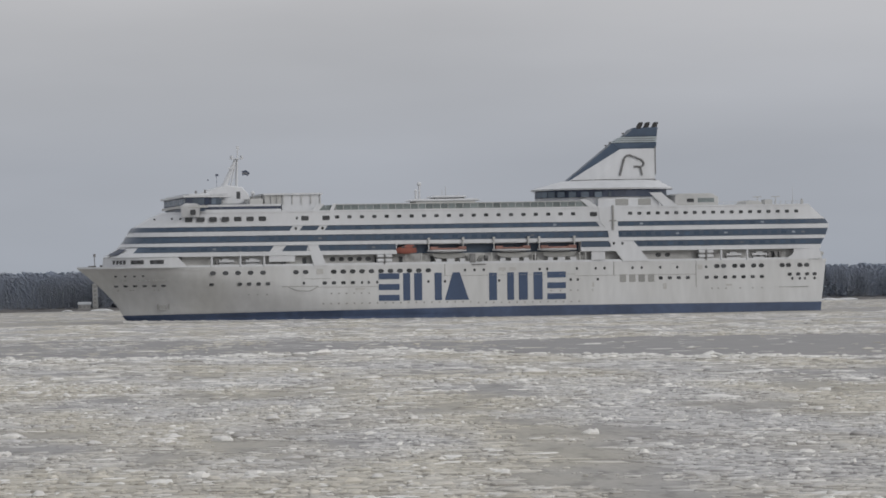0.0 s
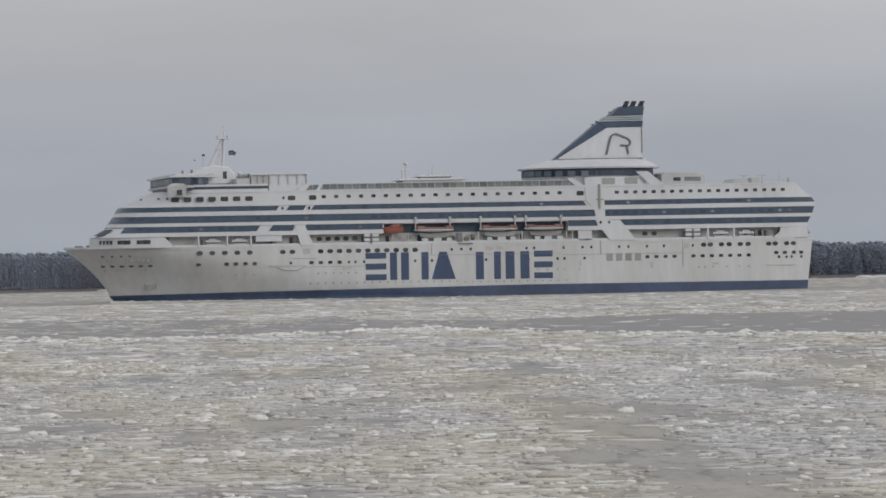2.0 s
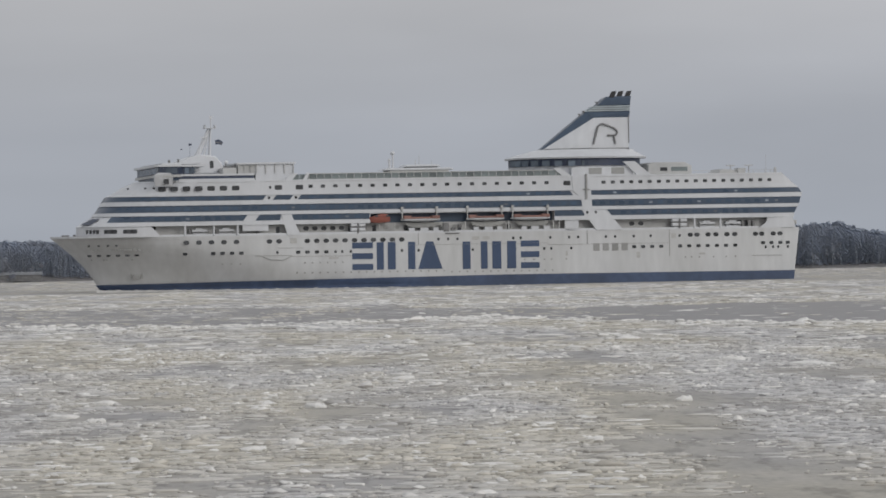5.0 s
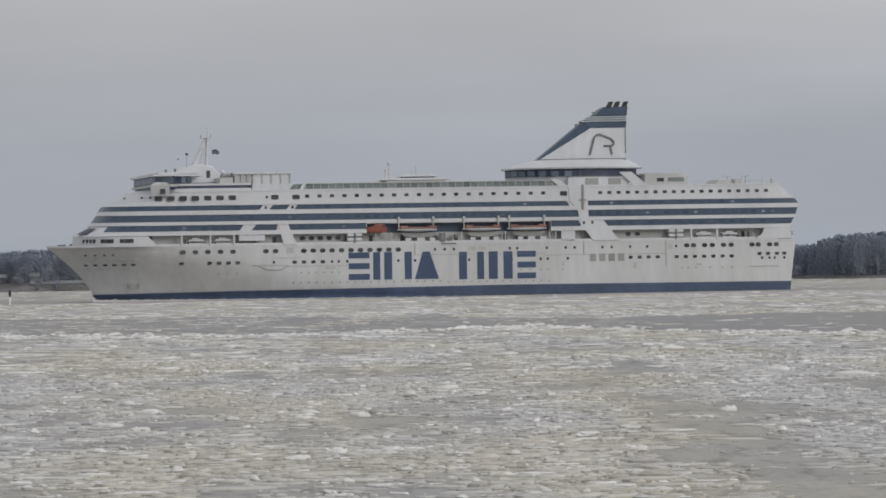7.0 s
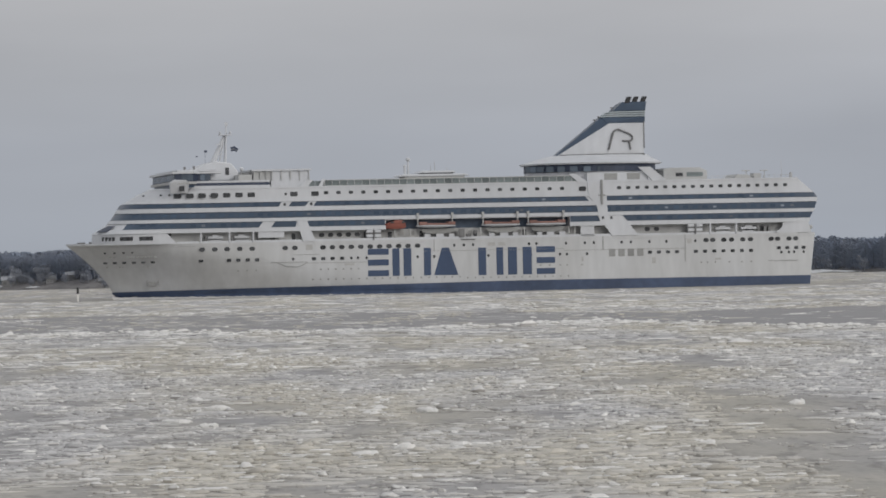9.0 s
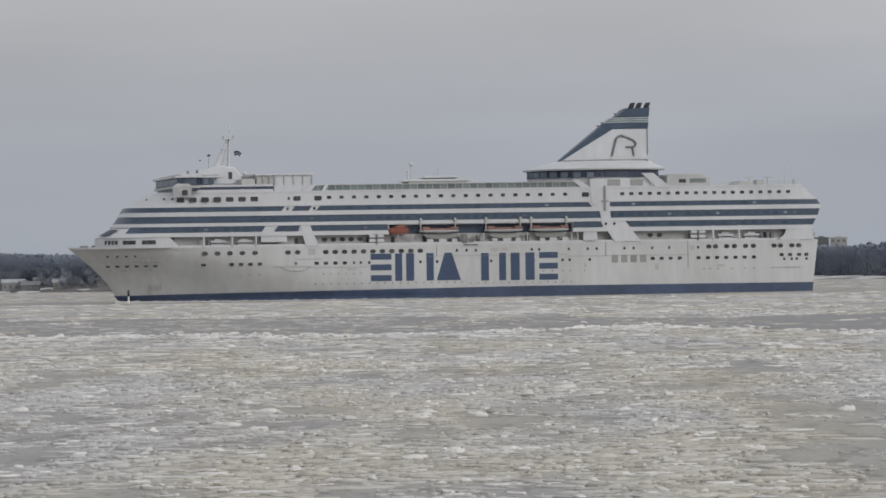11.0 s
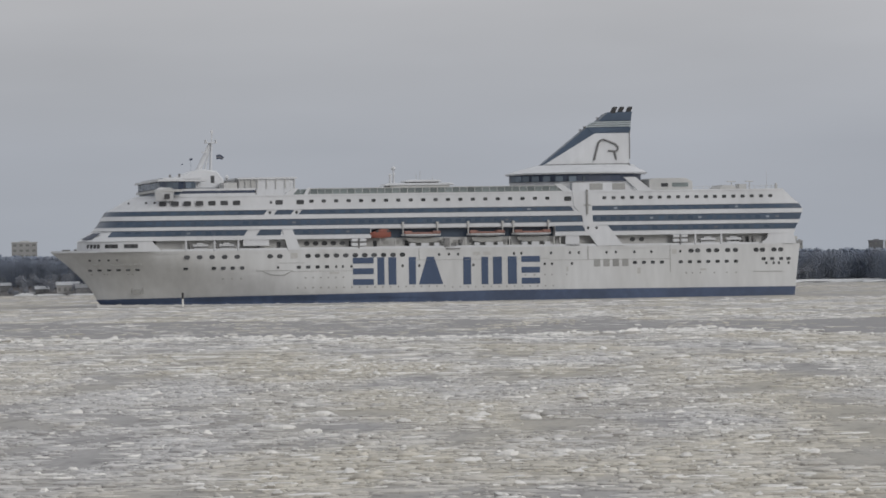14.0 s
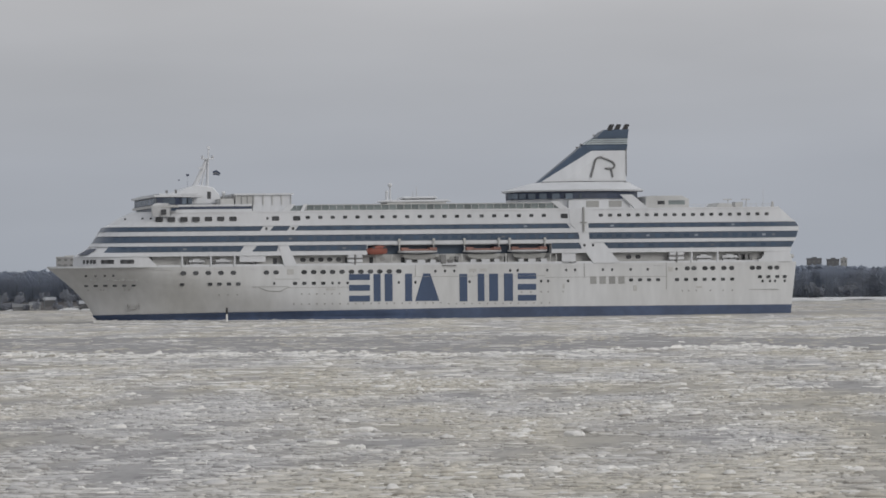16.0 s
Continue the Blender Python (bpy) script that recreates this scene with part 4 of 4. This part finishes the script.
bm = bmesh.new()
for x, z in ((43.0, 45.2), (41.8, 44.4), (46.5, 47.6)):
    tube(bm, (x, 0, z - 0.8), (x, 0, z + 0.7), 0.09)
    box(bm, x - 0.3, x + 0.3, -0.2, 0.2, z + 0.5, z + 0.8)
pieces("funnel_light", bm, M_STEEL, funnel)
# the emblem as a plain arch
bm = bmesh.new()
arch = [(45.6, 36.9), (46.8, 41.6), (47.4, 42.2), (48.2, 42.4), (49.6, 41.9), (51.3, 41.1), (52.0, 40.4), (52.0, 39.7), (51.4, 39.2), (49.4, 39.3)]
leg = [(51.1, 39.1), (51.5, 36.9)]
for line in (arch, leg):
    for a, b in zip(line, line[1:]):
        tube(bm, (a[0], -4.22, a[1]), (b[0], -4.22, b[1]), 0.27, sides=6)
part("emblem", bm, M_STEEL, funnel, "grey outline arch")

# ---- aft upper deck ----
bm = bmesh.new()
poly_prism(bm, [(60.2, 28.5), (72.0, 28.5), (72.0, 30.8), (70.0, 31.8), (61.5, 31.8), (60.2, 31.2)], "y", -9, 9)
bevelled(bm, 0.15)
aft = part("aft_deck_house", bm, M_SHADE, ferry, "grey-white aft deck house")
P_AFT = pane_mesh("aft_window", 4.6, 1.2, M_GLASS, 0.05)
P_AFT2 = pane_mesh("aft_window_small", 2.0, 1.0, M_WIN, 0.05)
share("aft_window", P_AFT, aft, pose(68.6, -9.0, 29.9))
share("aft_window_small", P_AFT2, aft, pose(64.4, -9.0, 29.9))
bm = bmesh.new()
box(bm, 59.5, 95.0, -15.0, -14.9, 29.35, 29.42)
for i in range(24):
    x = 59.6 + i * 1.53
    box(bm, x - 0.04, x + 0.04, -15.0, -14.9, 28.5, 29.4)
pieces("rail", bm, M_SHADE, ferry, "thin pale rail")
bm = bmesh.new()
poly_prism(bm, [(79.2, 28.5), (84.0, 28.5), (83.2, 29.5), (80.2, 29.7)], "y", -9, 0)
box(bm, 84.5, 86.5, -8, -5, 28.5, 29.9)
tube(bm, (94.6, -12, 28.5), (94.6, -12, 30.0), 0.45, 0.3)
for x in (82.5, 87.4):
    tube(bm, (x, -8, 28.5), (x, -8, 30.6), 0.12)
    box(bm, x - 1.1, x + 1.1, -8.3, -7.7, 30.5, 30.75)
pieces("deck_gear", bm, M_SHADE, ferry, "pale deck gear aft")
bm = bmesh.new()
tube(bm, (92.0, -4, 28.5), (92.0, -4, 33.5), 0.07, 0.03)
part("flagstaff", bm, M_SHADE, ferry)
bm = bmesh.new()
box(bm, 98.4, 100.2, -14, 14, 14.6, 15.7)
bevelled(bm, 0.25)
part("stern_platform", bm, M_SHADE, ferry)

# ---- lifeboats and davits ----
def boat(name, x0, x1, z, tall, hull_mat, cover_mat, label, cabin=False):
    """A boat in its falls: a rounded lower shell and a canopy."""
    bm = bmesh.new()
    n, cols = 12, []
    for i in range(n + 1):
        u = i / n
        w = 1.7 * (1 - abs(2 * u - 1) ** 3.2) ** 0.7 + 0.02
        x = lerp(x0, x1, u)
        rise = 0.35 * abs(2 * u - 1) ** 2
        cols.append([bm.verts.new((x, -15.2 + w * s, z + h)) for s, h in ((-1, tall), (-0.95, tall * 0.55), (-0.55, rise), (0.55, rise), (0.95, tall * 0.55), (1, tall))])
    for a, b in zip(cols, cols[1:]):
        for j in range(5):
            bm.faces.new((a[j], b[j], b[j + 1], a[j + 1]))
        bm.faces.new((a[5], b[5], b[0], a[0]))
    ob = smooth(part(name, bm, hull_mat, ferry, label))
    bm = bmesh.new()
    if cabin:
        poly_prism(bm, [(x0 + 0.4, z + tall), (x1 - 0.4, z + tall), (x1 - 1.3, z + tall + 0.85), (x0 + 3.2, z + tall + 0.95), (x0 + 2.0, z + tall + 0.4)], "y", -16.4, -14.0)
        box(bm, x0 + 3.4, x0 + 4.2, -15.6, -14.9, z + tall + 0.9, z + tall + 1.6)
    else:
        for a, b, h in ((x0 + 0.5, x0 + 2.6, 0.85), (x0 + 2.6, x1 - 2.6, 0.5), (x1 - 2.6, x1 - 0.5, 0.85)):
            poly_prism(bm, [(a, z + tall), (b, z + tall), (b, z + tall + h), (a, z + tall + h)], "y", -16.5, -13.9)
    bevelled(bm, 0.12)
    part("canopy", bm, cover_mat, ob)
    if cabin:
        bm = bmesh.new()
        for x in (x0 + 1.6, x0 + 4.6):
            box(bm, x, x + 0.8, -16.5, -16.38, z + tall + 0.1, z + tall + 0.55)
        part("boat_window", bm, M_WIN, ob)
    return ob


boat("rescue_boat", -15.3, -9.2, 16.6, 1.5, M_ORANGE, M_ORANGE, "bright orange rescue boat", cabin=True)
for x0, x1 in ((-6.4, 4.3), (11.2, 21.6), (23.3, 34.0)):
    boat("lifeboat", x0, x1, 16.75, 0.75, M_WHITE, M_DULLORANGE, "white lifeboat with faded orange canopy")
for x in (-6.3, 3.0, 11.3, 20.6, 23.5, 33.0):
    bm = bmesh.new()
    tube(bm, (x, -16.2, 17.4), (x, -16.2, 20.6), 0.16)
    box(bm, x - 0.25, x + 0.25, -16.4, -12.5, 19.0, 19.5)
    box(bm, x - 0.3, x + 0.3, -16.5, -15.9, 20.0, 20.8)
    part("davit", bm, M_SHADE, ferry, "pale boat davit")
bm = bmesh.new()
for x0, x1 in ((-4.6, -3.0), (-1.5, 0.6), (2.0, 3.4), (12.9, 14.3), (15.8, 18.0), (19.2, 20.6), (25.8, 27.2), (28.4, 30.4), (31.8, 33.4)):
    box(bm, x0, x1, -15.3, -14.4, 14.0, 15.1)
pieces("raft_canister", bm, M_WHITE, ferry, "white liferaft canister")
bm = bmesh.new()
for x0, x1 in ((-5.6, 3.6), (12.0, 20.9), (24.2, 33.2)):
    poly_prism(bm, [(x0, 16.5), (x1, 16.5), (x1 - 0.5, 15.6), (lerp(x0, x1, 0.66), 15.15), (lerp(x0, x1, 0.33), 15.15), (x0 + 0.5, 15.6)], "y", -15.2, -15.05)
pieces("canvas_dodger", bm, M_GREYWIN, ferry, "grey canvas dodger under the lifeboat")
bm = bmesh.new()
for x in (-12.6, -8.4, 4.6, 10.6, 22.4, 34.4, 36.0):
    box(bm, x - 0.14, x + 0.14, -15.5, -15.2, 13.8, 16.6)
pieces("boat_deck_stanchion", bm, M_SHADE, ferry, "grey stanchion under the boat deck")
# crosswise rescue rafts in racks on the promenade
def raft_rack(x):
    bm = bmesh.new()
    for dx in (0, 2.2):
        for z in (14.45, 15.7):
            box(bm, x + dx - 0.9, x + dx + 0.9, -15.9, -14.6, z, z + 0.85)
    bevelled(bm, 0.15)
    rack = part("raft_rack", bm, M_WHITE, ferry, "stacked white liferaft boxes")
    bm = bmesh.new()
    box(bm, x + 0.95, x + 1.25, -15.95, -14.6, 13.8, 16.6)
    box(bm, x - 1.1, x + 3.2, -15.8, -14.6, 15.35, 15.62)
    part("rack_frame", bm, M_STEEL, rack)


raft_rack(-19.4)
raft_rack(67.4)
for x in (-65.0, -57.2, -50.8, 72.6, 79.6):
    bm = bmesh.new()
    tube(bm, (x, -15.7, 13.8), (x, -15.7, 17.8), 0.3, 0.25)
    part("promenade_post", bm, M_WHITE, ferry)
for x in (-61.0, -53.8, 76.0, 83.0):
    bm = bmesh.new()
    poly_prism(bm, [(x - 2.2, 14.9), (x + 2.2, 14.9), (x + 1.8, 15.5), (x + 0.8, 15.5), (x + 0.6, 15.9), (x - 1.0, 15.9), (x - 1.2, 15.5), (x - 2.0, 15.5)], "y", -14.8, -13.2)
    box(bm, x - 1.9, x + 1.9, -14.6, -13.4, 14.2, 14.5)
    part("tender", bm, M_WHITE, ferry, "white covered gear on cradle")
bm = bmesh.new()
for x in (-63.6, -56.4, -45.3, 84.6, 85.6, 87.3, 88.5):
    box(bm, x - 0.35, x + 0.35, -14.6, -13.8, 13.8, 15.6)
pieces("winch", bm, M_STEEL, ferry)
# tower of fittings amidships and the hatch aft
bm = bmesh.new()
for x0, x1, z0, z1 in ((4.8, 6.2, 14.0, 16.4), (6.8, 8.0, 14.2, 15.0), (8.8, 9.7, 15.0, 15.9), (5.2, 9.0, 13.3, 13.6)):
    box(bm, x0, x1, -15.95, -15.2, z0, z1)
pieces("boarding_gear", bm, M_STEEL, ferry, "grey boarding gear")
bm = bmesh.new()
box(bm, 43.3, 43.7, -16.3, -15.6, 22.3, 28.9)
box(bm, 42.6, 44.4, -16.2, -15.6, 24.6, 24.9)
part("pipe_rack", bm, M_GREYWIN, ferry)

# ---- spar buoy, ice blocks, shore buildings ----
spar = tagged(new("spar_buoy"), "black and white spar buoy standing in the ice", "buoy")
spar.location = (-915 * math.sin(0.1074), 915 * math.cos(0.1074), 0)
bm = bmesh.new()
tube(bm, (0, 0, -1.0), (0, 0, 2.0), 0.24, 0.24, 12)
part("lower_pole", bm, M_PALE, spar, "white lower pole")
bm = bmesh.new()
tube(bm, (0, 0, 2.0), (0, 0, 3.6), 0.29, 0.27, 12)
part("upper_pole", bm, M_BLACK, spar, "black upper pole")


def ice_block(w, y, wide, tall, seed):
    """A pale block placed to fit the camera's opening view: w is its column, and its row y gives its distance."""
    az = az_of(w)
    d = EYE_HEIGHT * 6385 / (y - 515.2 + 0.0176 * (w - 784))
    bm = bmesh.new()
    r = random.Random(seed)
    a, h = wide * 0.7, tall * 0.7
    lo = [(a * math.cos(t) * r.uniform(0.8, 1.1), 0.6 * a * math.sin(t) * r.uniform(0.8, 1.1)) for t in [2 * math.pi * i / 9 for i in range(9)]]
    rings = [[bm.verts.new((x * g + sh, yy * g, z * r.uniform(0.6, 1.3) if z > 0 else z)) for x, yy in lo] for g, z, sh in ((1.0, -0.1, 0), (0.97, h * 0.5, 0), (0.8, h * 0.8, 0.08 * a), (0.4, h, 0.15 * a))]
    for p, q in zip(rings, rings[1:]):
        for i in range(9):
            j = (i + 1) % 9
            bm.faces.new((p[i], p[j], q[j], q[i]))
    bm.faces.new(rings[-1])
    ob = part("ice_block", bm, M_PALE)
    ob.rotation_euler = (r.uniform(-0.06, 0.06), r.uniform(-0.13, 0.13), r.uniform(-0.4, 0.4))
    ob.location = (d * math.sin(az), d * math.cos(az), 0)
    return tagged(ob, "pale snow-topped ice block frozen in the slush", "ice block", "ice blocks in the bay")


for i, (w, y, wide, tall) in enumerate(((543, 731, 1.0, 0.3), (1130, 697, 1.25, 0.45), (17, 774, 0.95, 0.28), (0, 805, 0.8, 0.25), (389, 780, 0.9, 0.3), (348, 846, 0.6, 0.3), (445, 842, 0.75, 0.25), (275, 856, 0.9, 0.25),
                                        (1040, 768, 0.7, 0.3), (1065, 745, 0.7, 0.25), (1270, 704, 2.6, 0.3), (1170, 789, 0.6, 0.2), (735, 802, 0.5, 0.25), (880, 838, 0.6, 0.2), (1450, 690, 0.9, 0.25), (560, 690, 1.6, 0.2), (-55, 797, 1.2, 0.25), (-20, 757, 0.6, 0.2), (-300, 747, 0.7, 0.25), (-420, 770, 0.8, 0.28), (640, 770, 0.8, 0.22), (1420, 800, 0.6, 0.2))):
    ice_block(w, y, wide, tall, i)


def building(w, d, wide, deep, tall, wall, floors, bays, roof=0.0, name="apartment_block", label="", cat="building", mast=0.0):
    """A far building with its storeys and window openings as panes."""
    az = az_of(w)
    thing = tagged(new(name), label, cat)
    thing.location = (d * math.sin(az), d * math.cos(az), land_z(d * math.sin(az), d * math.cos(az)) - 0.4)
    thing.rotation_euler = (0, 0, -az)
    bm = bmesh.new()
    box(bm, -wide / 2, wide / 2, -deep / 2, deep / 2, 0, tall)
    body = part("wall", bm, wall, thing)
    bm = bmesh.new()
    if roof:
        poly_prism(bm, [(-deep / 2 - 0.4, tall), (deep / 2 + 0.4, tall), (0, tall + roof)], "x", -wide / 2 - 0.4, wide / 2 + 0.4)
    else:
        box(bm, -wide / 2 - 0.2, wide / 2 + 0.2, -deep / 2 - 0.2, deep / 2 + 0.2, tall, tall + 0.5)
        box(bm, -wide / 6, wide / 5, -2, 2, tall + 0.5, tall + 1.1)
    part("roof", bm, M_ROOF if roof else wall, thing)
    if mast:
        bm = bmesh.new()
        tube(bm, (0, 0, tall), (0, 0, mast), 0.3, 0.2)
        tube(bm, (0, 0, mast), (0, 0, mast + 1.6), 0.7, 0.6)
        part("mast", bm, M_STEEL, thing)
    pane = pane_mesh("far_window", wide / bays * 0.5, tall / floors * 0.4, M_STEEL, 0.0)
    for f in range(floors):
        for b in range(bays):
            share("window", pane, body, pose(-wide / 2 + wide * (b + 0.5) / bays, -deep / 2, tall * (f + 0.55) / floors))
    return thing


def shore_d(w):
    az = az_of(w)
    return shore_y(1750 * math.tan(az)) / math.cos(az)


building(-500, shore_d(-500) + 130, 13.5, 10, 20.0, M_BLOCK, 7, 4, label="grey rendered apartment tower above the woods")
building(814, shore_d(814) + 150, 8.0, 9, 17.0, M_BROWNWALL, 5, 3, label="dark apartment block above the woods")
building(847, shore_d(847) + 150, 6.8, 9, 16.5, M_BROWNWALL, 5, 3, label="dark apartment block above the woods")
building(866, shore_d(866) + 160, 3.6, 9, 17.0, M_BLOCK, 5, 2, label="pale apartment block above the woods")
building(1000, shore_d(1000) + 150, 8.0, 9, 16.8, M_BROWNWALL, 5, 3, label="dark apartment block above the woods")
building(1030, shore_d(1030) + 160, 9.0, 9, 16.2, M_BLOCK, 5, 3, label="pale apartment block above the woods")
building(-138, shore_d(-138) + 14, 26, 9, 3.0, M_STEEL, 1, 5, 1.5, "boathouse", "long dark boathouse with a pale roof", "boathouse")
building(-425, shore_d(-425) + 12, 11, 8, 4.2, M_BLOCK, 1, 4, 1.8, "boat_shed", "grey boat shed by the shore", "shed")
building(-395, shore_d(-395) + 9, 9, 7, 3.0, M_BROWNWALL, 1, 3, 2.0, "boat_shed", "brown shed with a snowy roof", "shed")
building(-345, shore_d(-345) + 16, 6, 6, 3.0, M_BLOCK, 1, 2, 2.0, "boat_shed", "small grey shed by the shore", "shed")
building(-330, shore_d(-330) + 36, 5.6, 7, 3, M_BROWNWALL, 2, 3, 1.82, "house", "brown house with a snowy roof among trees", "house")
building(-305, shore_d(-305) + 46, 4.8, 6, 2.7, M_BLOCK, 1, 3, 1.54, "house", "pale house with a snowy roof among trees", "house")
building(-235, shore_d(-235) + 30, 4.8, 6, 2.85, M_BROWNWALL, 2, 2, 1.68, "house", "brown house with a snowy roof among trees", "house")
building(-210, shore_d(-210) + 44, 4, 6, 3.3, M_BLOCK, 2, 2, 1.68, "house", "pale house with a snowy roof among trees", "house")
building(20, shore_d(20) + 30, 8, 6, 5.0, M_BLOCK, 2, 3, 2.0, "house", "pale house high among trees", "house")
building(169, shore_d(169) + 14, 2.6, 2.6, 12.0, M_BLOCK, 6, 1, 0, "shore_tower", "narrow grey tower with a thin mast on the shore", "tower", mast=26.0)
building(150, shore_d(150) + 8, 6, 5, 2.6, M_BLOCK, 1, 3, 1.4, "boat_shed", "small pale shed by the shore", "shed")
building(-585, shore_d(-585) + 14, 8, 6, 2.6, M_BROWNWALL, 1, 3, 1.8, "boat_shed", "brown shed with a snowy roof", "shed")


for w, off, wide, tall, wall in ((-560, 20, 7, 3.4, M_BLOCK), (-535, 40, 8, 4.2, M_BROWNWALL), (-470, 18, 9, 3.2, M_BROWNWALL), (-450, 42, 7, 4.4, M_BLOCK), (-380, 34, 7, 4.0, M_BROWNWALL), (-270, 22, 6, 3.2, M_BLOCK), (-180, 40, 6, 4.2, M_BLOCK), (-100, 46, 7, 4.0, M_BROWNWALL)):
    building(w, shore_d(w) + off, wide * 0.75, 5, tall * 0.72, wall, 1 if tall < 4 else 2, 3, 1.6, "house", "small house with a snowy roof on the slope", "house")


def snow_patch(w, d, wide, deep, tall):
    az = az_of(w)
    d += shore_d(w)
    bm = bmesh.new()
    bmesh.ops.create_uvsphere(bm, u_segments=14, v_segments=8, radius=1.0)
    for v in bm.verts:
        k = 1 + 0.35 * noise.noise((v.co.x * 2 + w, v.co.y * 2, v.co.z * 2))
        v.co = Vector((v.co.x * wide / 2 * k, v.co.y * deep / 2 * k, v.co.z * tall * k))
    ob = part("snow_bank", bm, M_SNOW)
    ob.location = (d * math.sin(az), d * math.cos(az), land_z(d * math.sin(az), d * math.cos(az)) if d > shore_d(w) + 2 else 0.1)
    tagged(ob, "bank of wet snow along the shore", "snow", "snow banks on the shore")


for w, d, wide, deep, tall in ((180, -4, 12, 5, 0.9), (120, -6, 5, 4, 0.6), (1465, -10, 9, 4, 0.9), (1492, -9, 10, 4, 0.8), (1530, 0, 8, 4, 1.0), (-598, 8, 9, 5, 1.2), (-500, 0, 10, 5, 1.1), (-455, -4, 16, 4, 0.7), (-400, -4, 14, 4, 0.7), (-360, 10, 10, 5, 0.9),
                               (-490, 15, 9, 5, 1.0), (1110, -14, 26, 6, 1.0), (1085, -13, 16, 6, 1.3), (1050, -13, 44, 8, 1.5), (995, -12, 44, 8, 1.5), (930, -12, 50, 8, 1.5), (860, -13, 50, 8, 1.6), (795, -13, 44, 8, 1.6), (-300, 3, 8, 4, 0.5), (-232, 2, 6, 3, 0.4)):
    snow_patch(w, d, wide, deep, tall)


def shore_tree(w, off, tall, seed):
    """A bare tree by the water: trunk, limbs and a thin crown of twig clumps."""
    r = random.Random(seed)
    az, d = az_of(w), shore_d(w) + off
    x, y = d * math.sin(az), d * math.cos(az)
    tree = tagged(new("tree"), "bare dark winter tree on the shore", "tree", "trees on the shore")
    tree.location = (x, y, land_z(x, y) - 0.2)
    bm = bmesh.new()
    tube(bm, (0, 0, 0), (r.uniform(-0.4, 0.4), 0, tall * 0.8), 0.24, 0.06, 6)
    tips = []
    for i in range(9):
        z = tall * r.uniform(0.3, 0.75)
        a, reach = r.uniform(0, 6.28), r.uniform(0.15, 0.3) * tall
        tip = (reach * math.cos(a), reach * math.sin(a), z + reach * 0.9)
        tube(bm, (0, 0, z), tip, 0.09, 0.03, 5)
        tips.append(tip)
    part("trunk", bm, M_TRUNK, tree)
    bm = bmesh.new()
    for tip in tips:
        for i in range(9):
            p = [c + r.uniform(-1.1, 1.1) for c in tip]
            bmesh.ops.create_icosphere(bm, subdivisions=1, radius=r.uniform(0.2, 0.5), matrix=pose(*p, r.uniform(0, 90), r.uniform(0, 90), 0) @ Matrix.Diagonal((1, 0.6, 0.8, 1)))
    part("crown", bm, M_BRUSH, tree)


for i in range(96):
    w = random.uniform(-640, -90) if i < 84 else random.uniform(780, 1560)
    if i < 34:
        shore_tree(w, random.uniform(16, 45), random.uniform(6, 9.5), i)
    elif i < 84:
        shore_tree(w, random.uniform(5, 30), random.uniform(2.5, 5), i)
    else:
        shore_tree(w, random.uniform(9, 16), random.uniform(5, 9), i)


def bow_wave():
    """Slush pushed up along the waterline, highest at the bow, carried along with the hull."""
    bm = bmesh.new()
    rows = []
    n = 420
    for i in range(n + 1):
        u = i / n
        x = lerp(-86.5, 99.0, u)
        rise = -0.85 + 0.25 * math.exp(-u * 9) + 0.35 * max(0.0, noise.noise((x * 0.6, 0, 3))) + 0.22 * noise.noise((x * 1.9, 1, 3)) + 0.2 * u
        b = hull_half(x, 0)
        rows.append([bm.verts.new((x, -b + 0.3 - k, z)) for k, z in ((0.0, rise), (0.5, rise - 0.04), (1.1, rise * 0.8 - 0.3), (2.6, -1.5))])
    for p, q in zip(rows, rows[1:]):
        for j in range(3):
            bm.faces.new((p[j], q[j], q[j + 1], p[j + 1]))
    smooth(part("slush_ridge", bm, M_PALE, ferry, "thin ridge of pale slush along the waterline"), 60)


bow_wave()


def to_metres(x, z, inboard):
    """The ferry is laid out above as the camera's view shows it; this undoes that perspective to give metres. inboard:
    how far within the side the part stands.
    """
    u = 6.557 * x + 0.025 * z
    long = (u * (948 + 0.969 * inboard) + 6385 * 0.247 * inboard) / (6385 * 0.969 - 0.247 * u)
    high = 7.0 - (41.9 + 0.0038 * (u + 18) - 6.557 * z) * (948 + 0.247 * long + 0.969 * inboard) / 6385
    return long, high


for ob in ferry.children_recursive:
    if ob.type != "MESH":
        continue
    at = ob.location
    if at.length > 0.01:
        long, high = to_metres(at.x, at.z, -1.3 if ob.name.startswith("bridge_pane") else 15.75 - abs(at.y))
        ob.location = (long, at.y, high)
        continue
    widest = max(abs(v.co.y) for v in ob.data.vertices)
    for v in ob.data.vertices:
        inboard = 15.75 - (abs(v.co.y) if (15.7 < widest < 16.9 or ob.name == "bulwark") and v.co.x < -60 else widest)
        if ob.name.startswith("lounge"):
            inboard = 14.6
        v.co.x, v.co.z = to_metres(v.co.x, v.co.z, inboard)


def motions():
    """The ferry goes left at a steady 6.4 m/s on an arc round the camera, so that its aspect stays fixed in the view.
    """
    rate, lean = 42.266 / 6385, radians(14.3)
    home = Matrix.Translation((-15.75 * math.sin(lean), 948 + 15.75 * math.cos(lean), 0)) @ Matrix.Rotation(lean, 4, "Z")
    walk(ferry, [(2.0 * i, Matrix.Rotation(rate * (2.0 * i - 8.0), 4, "Z") @ home) for i in range(9)])


motions()
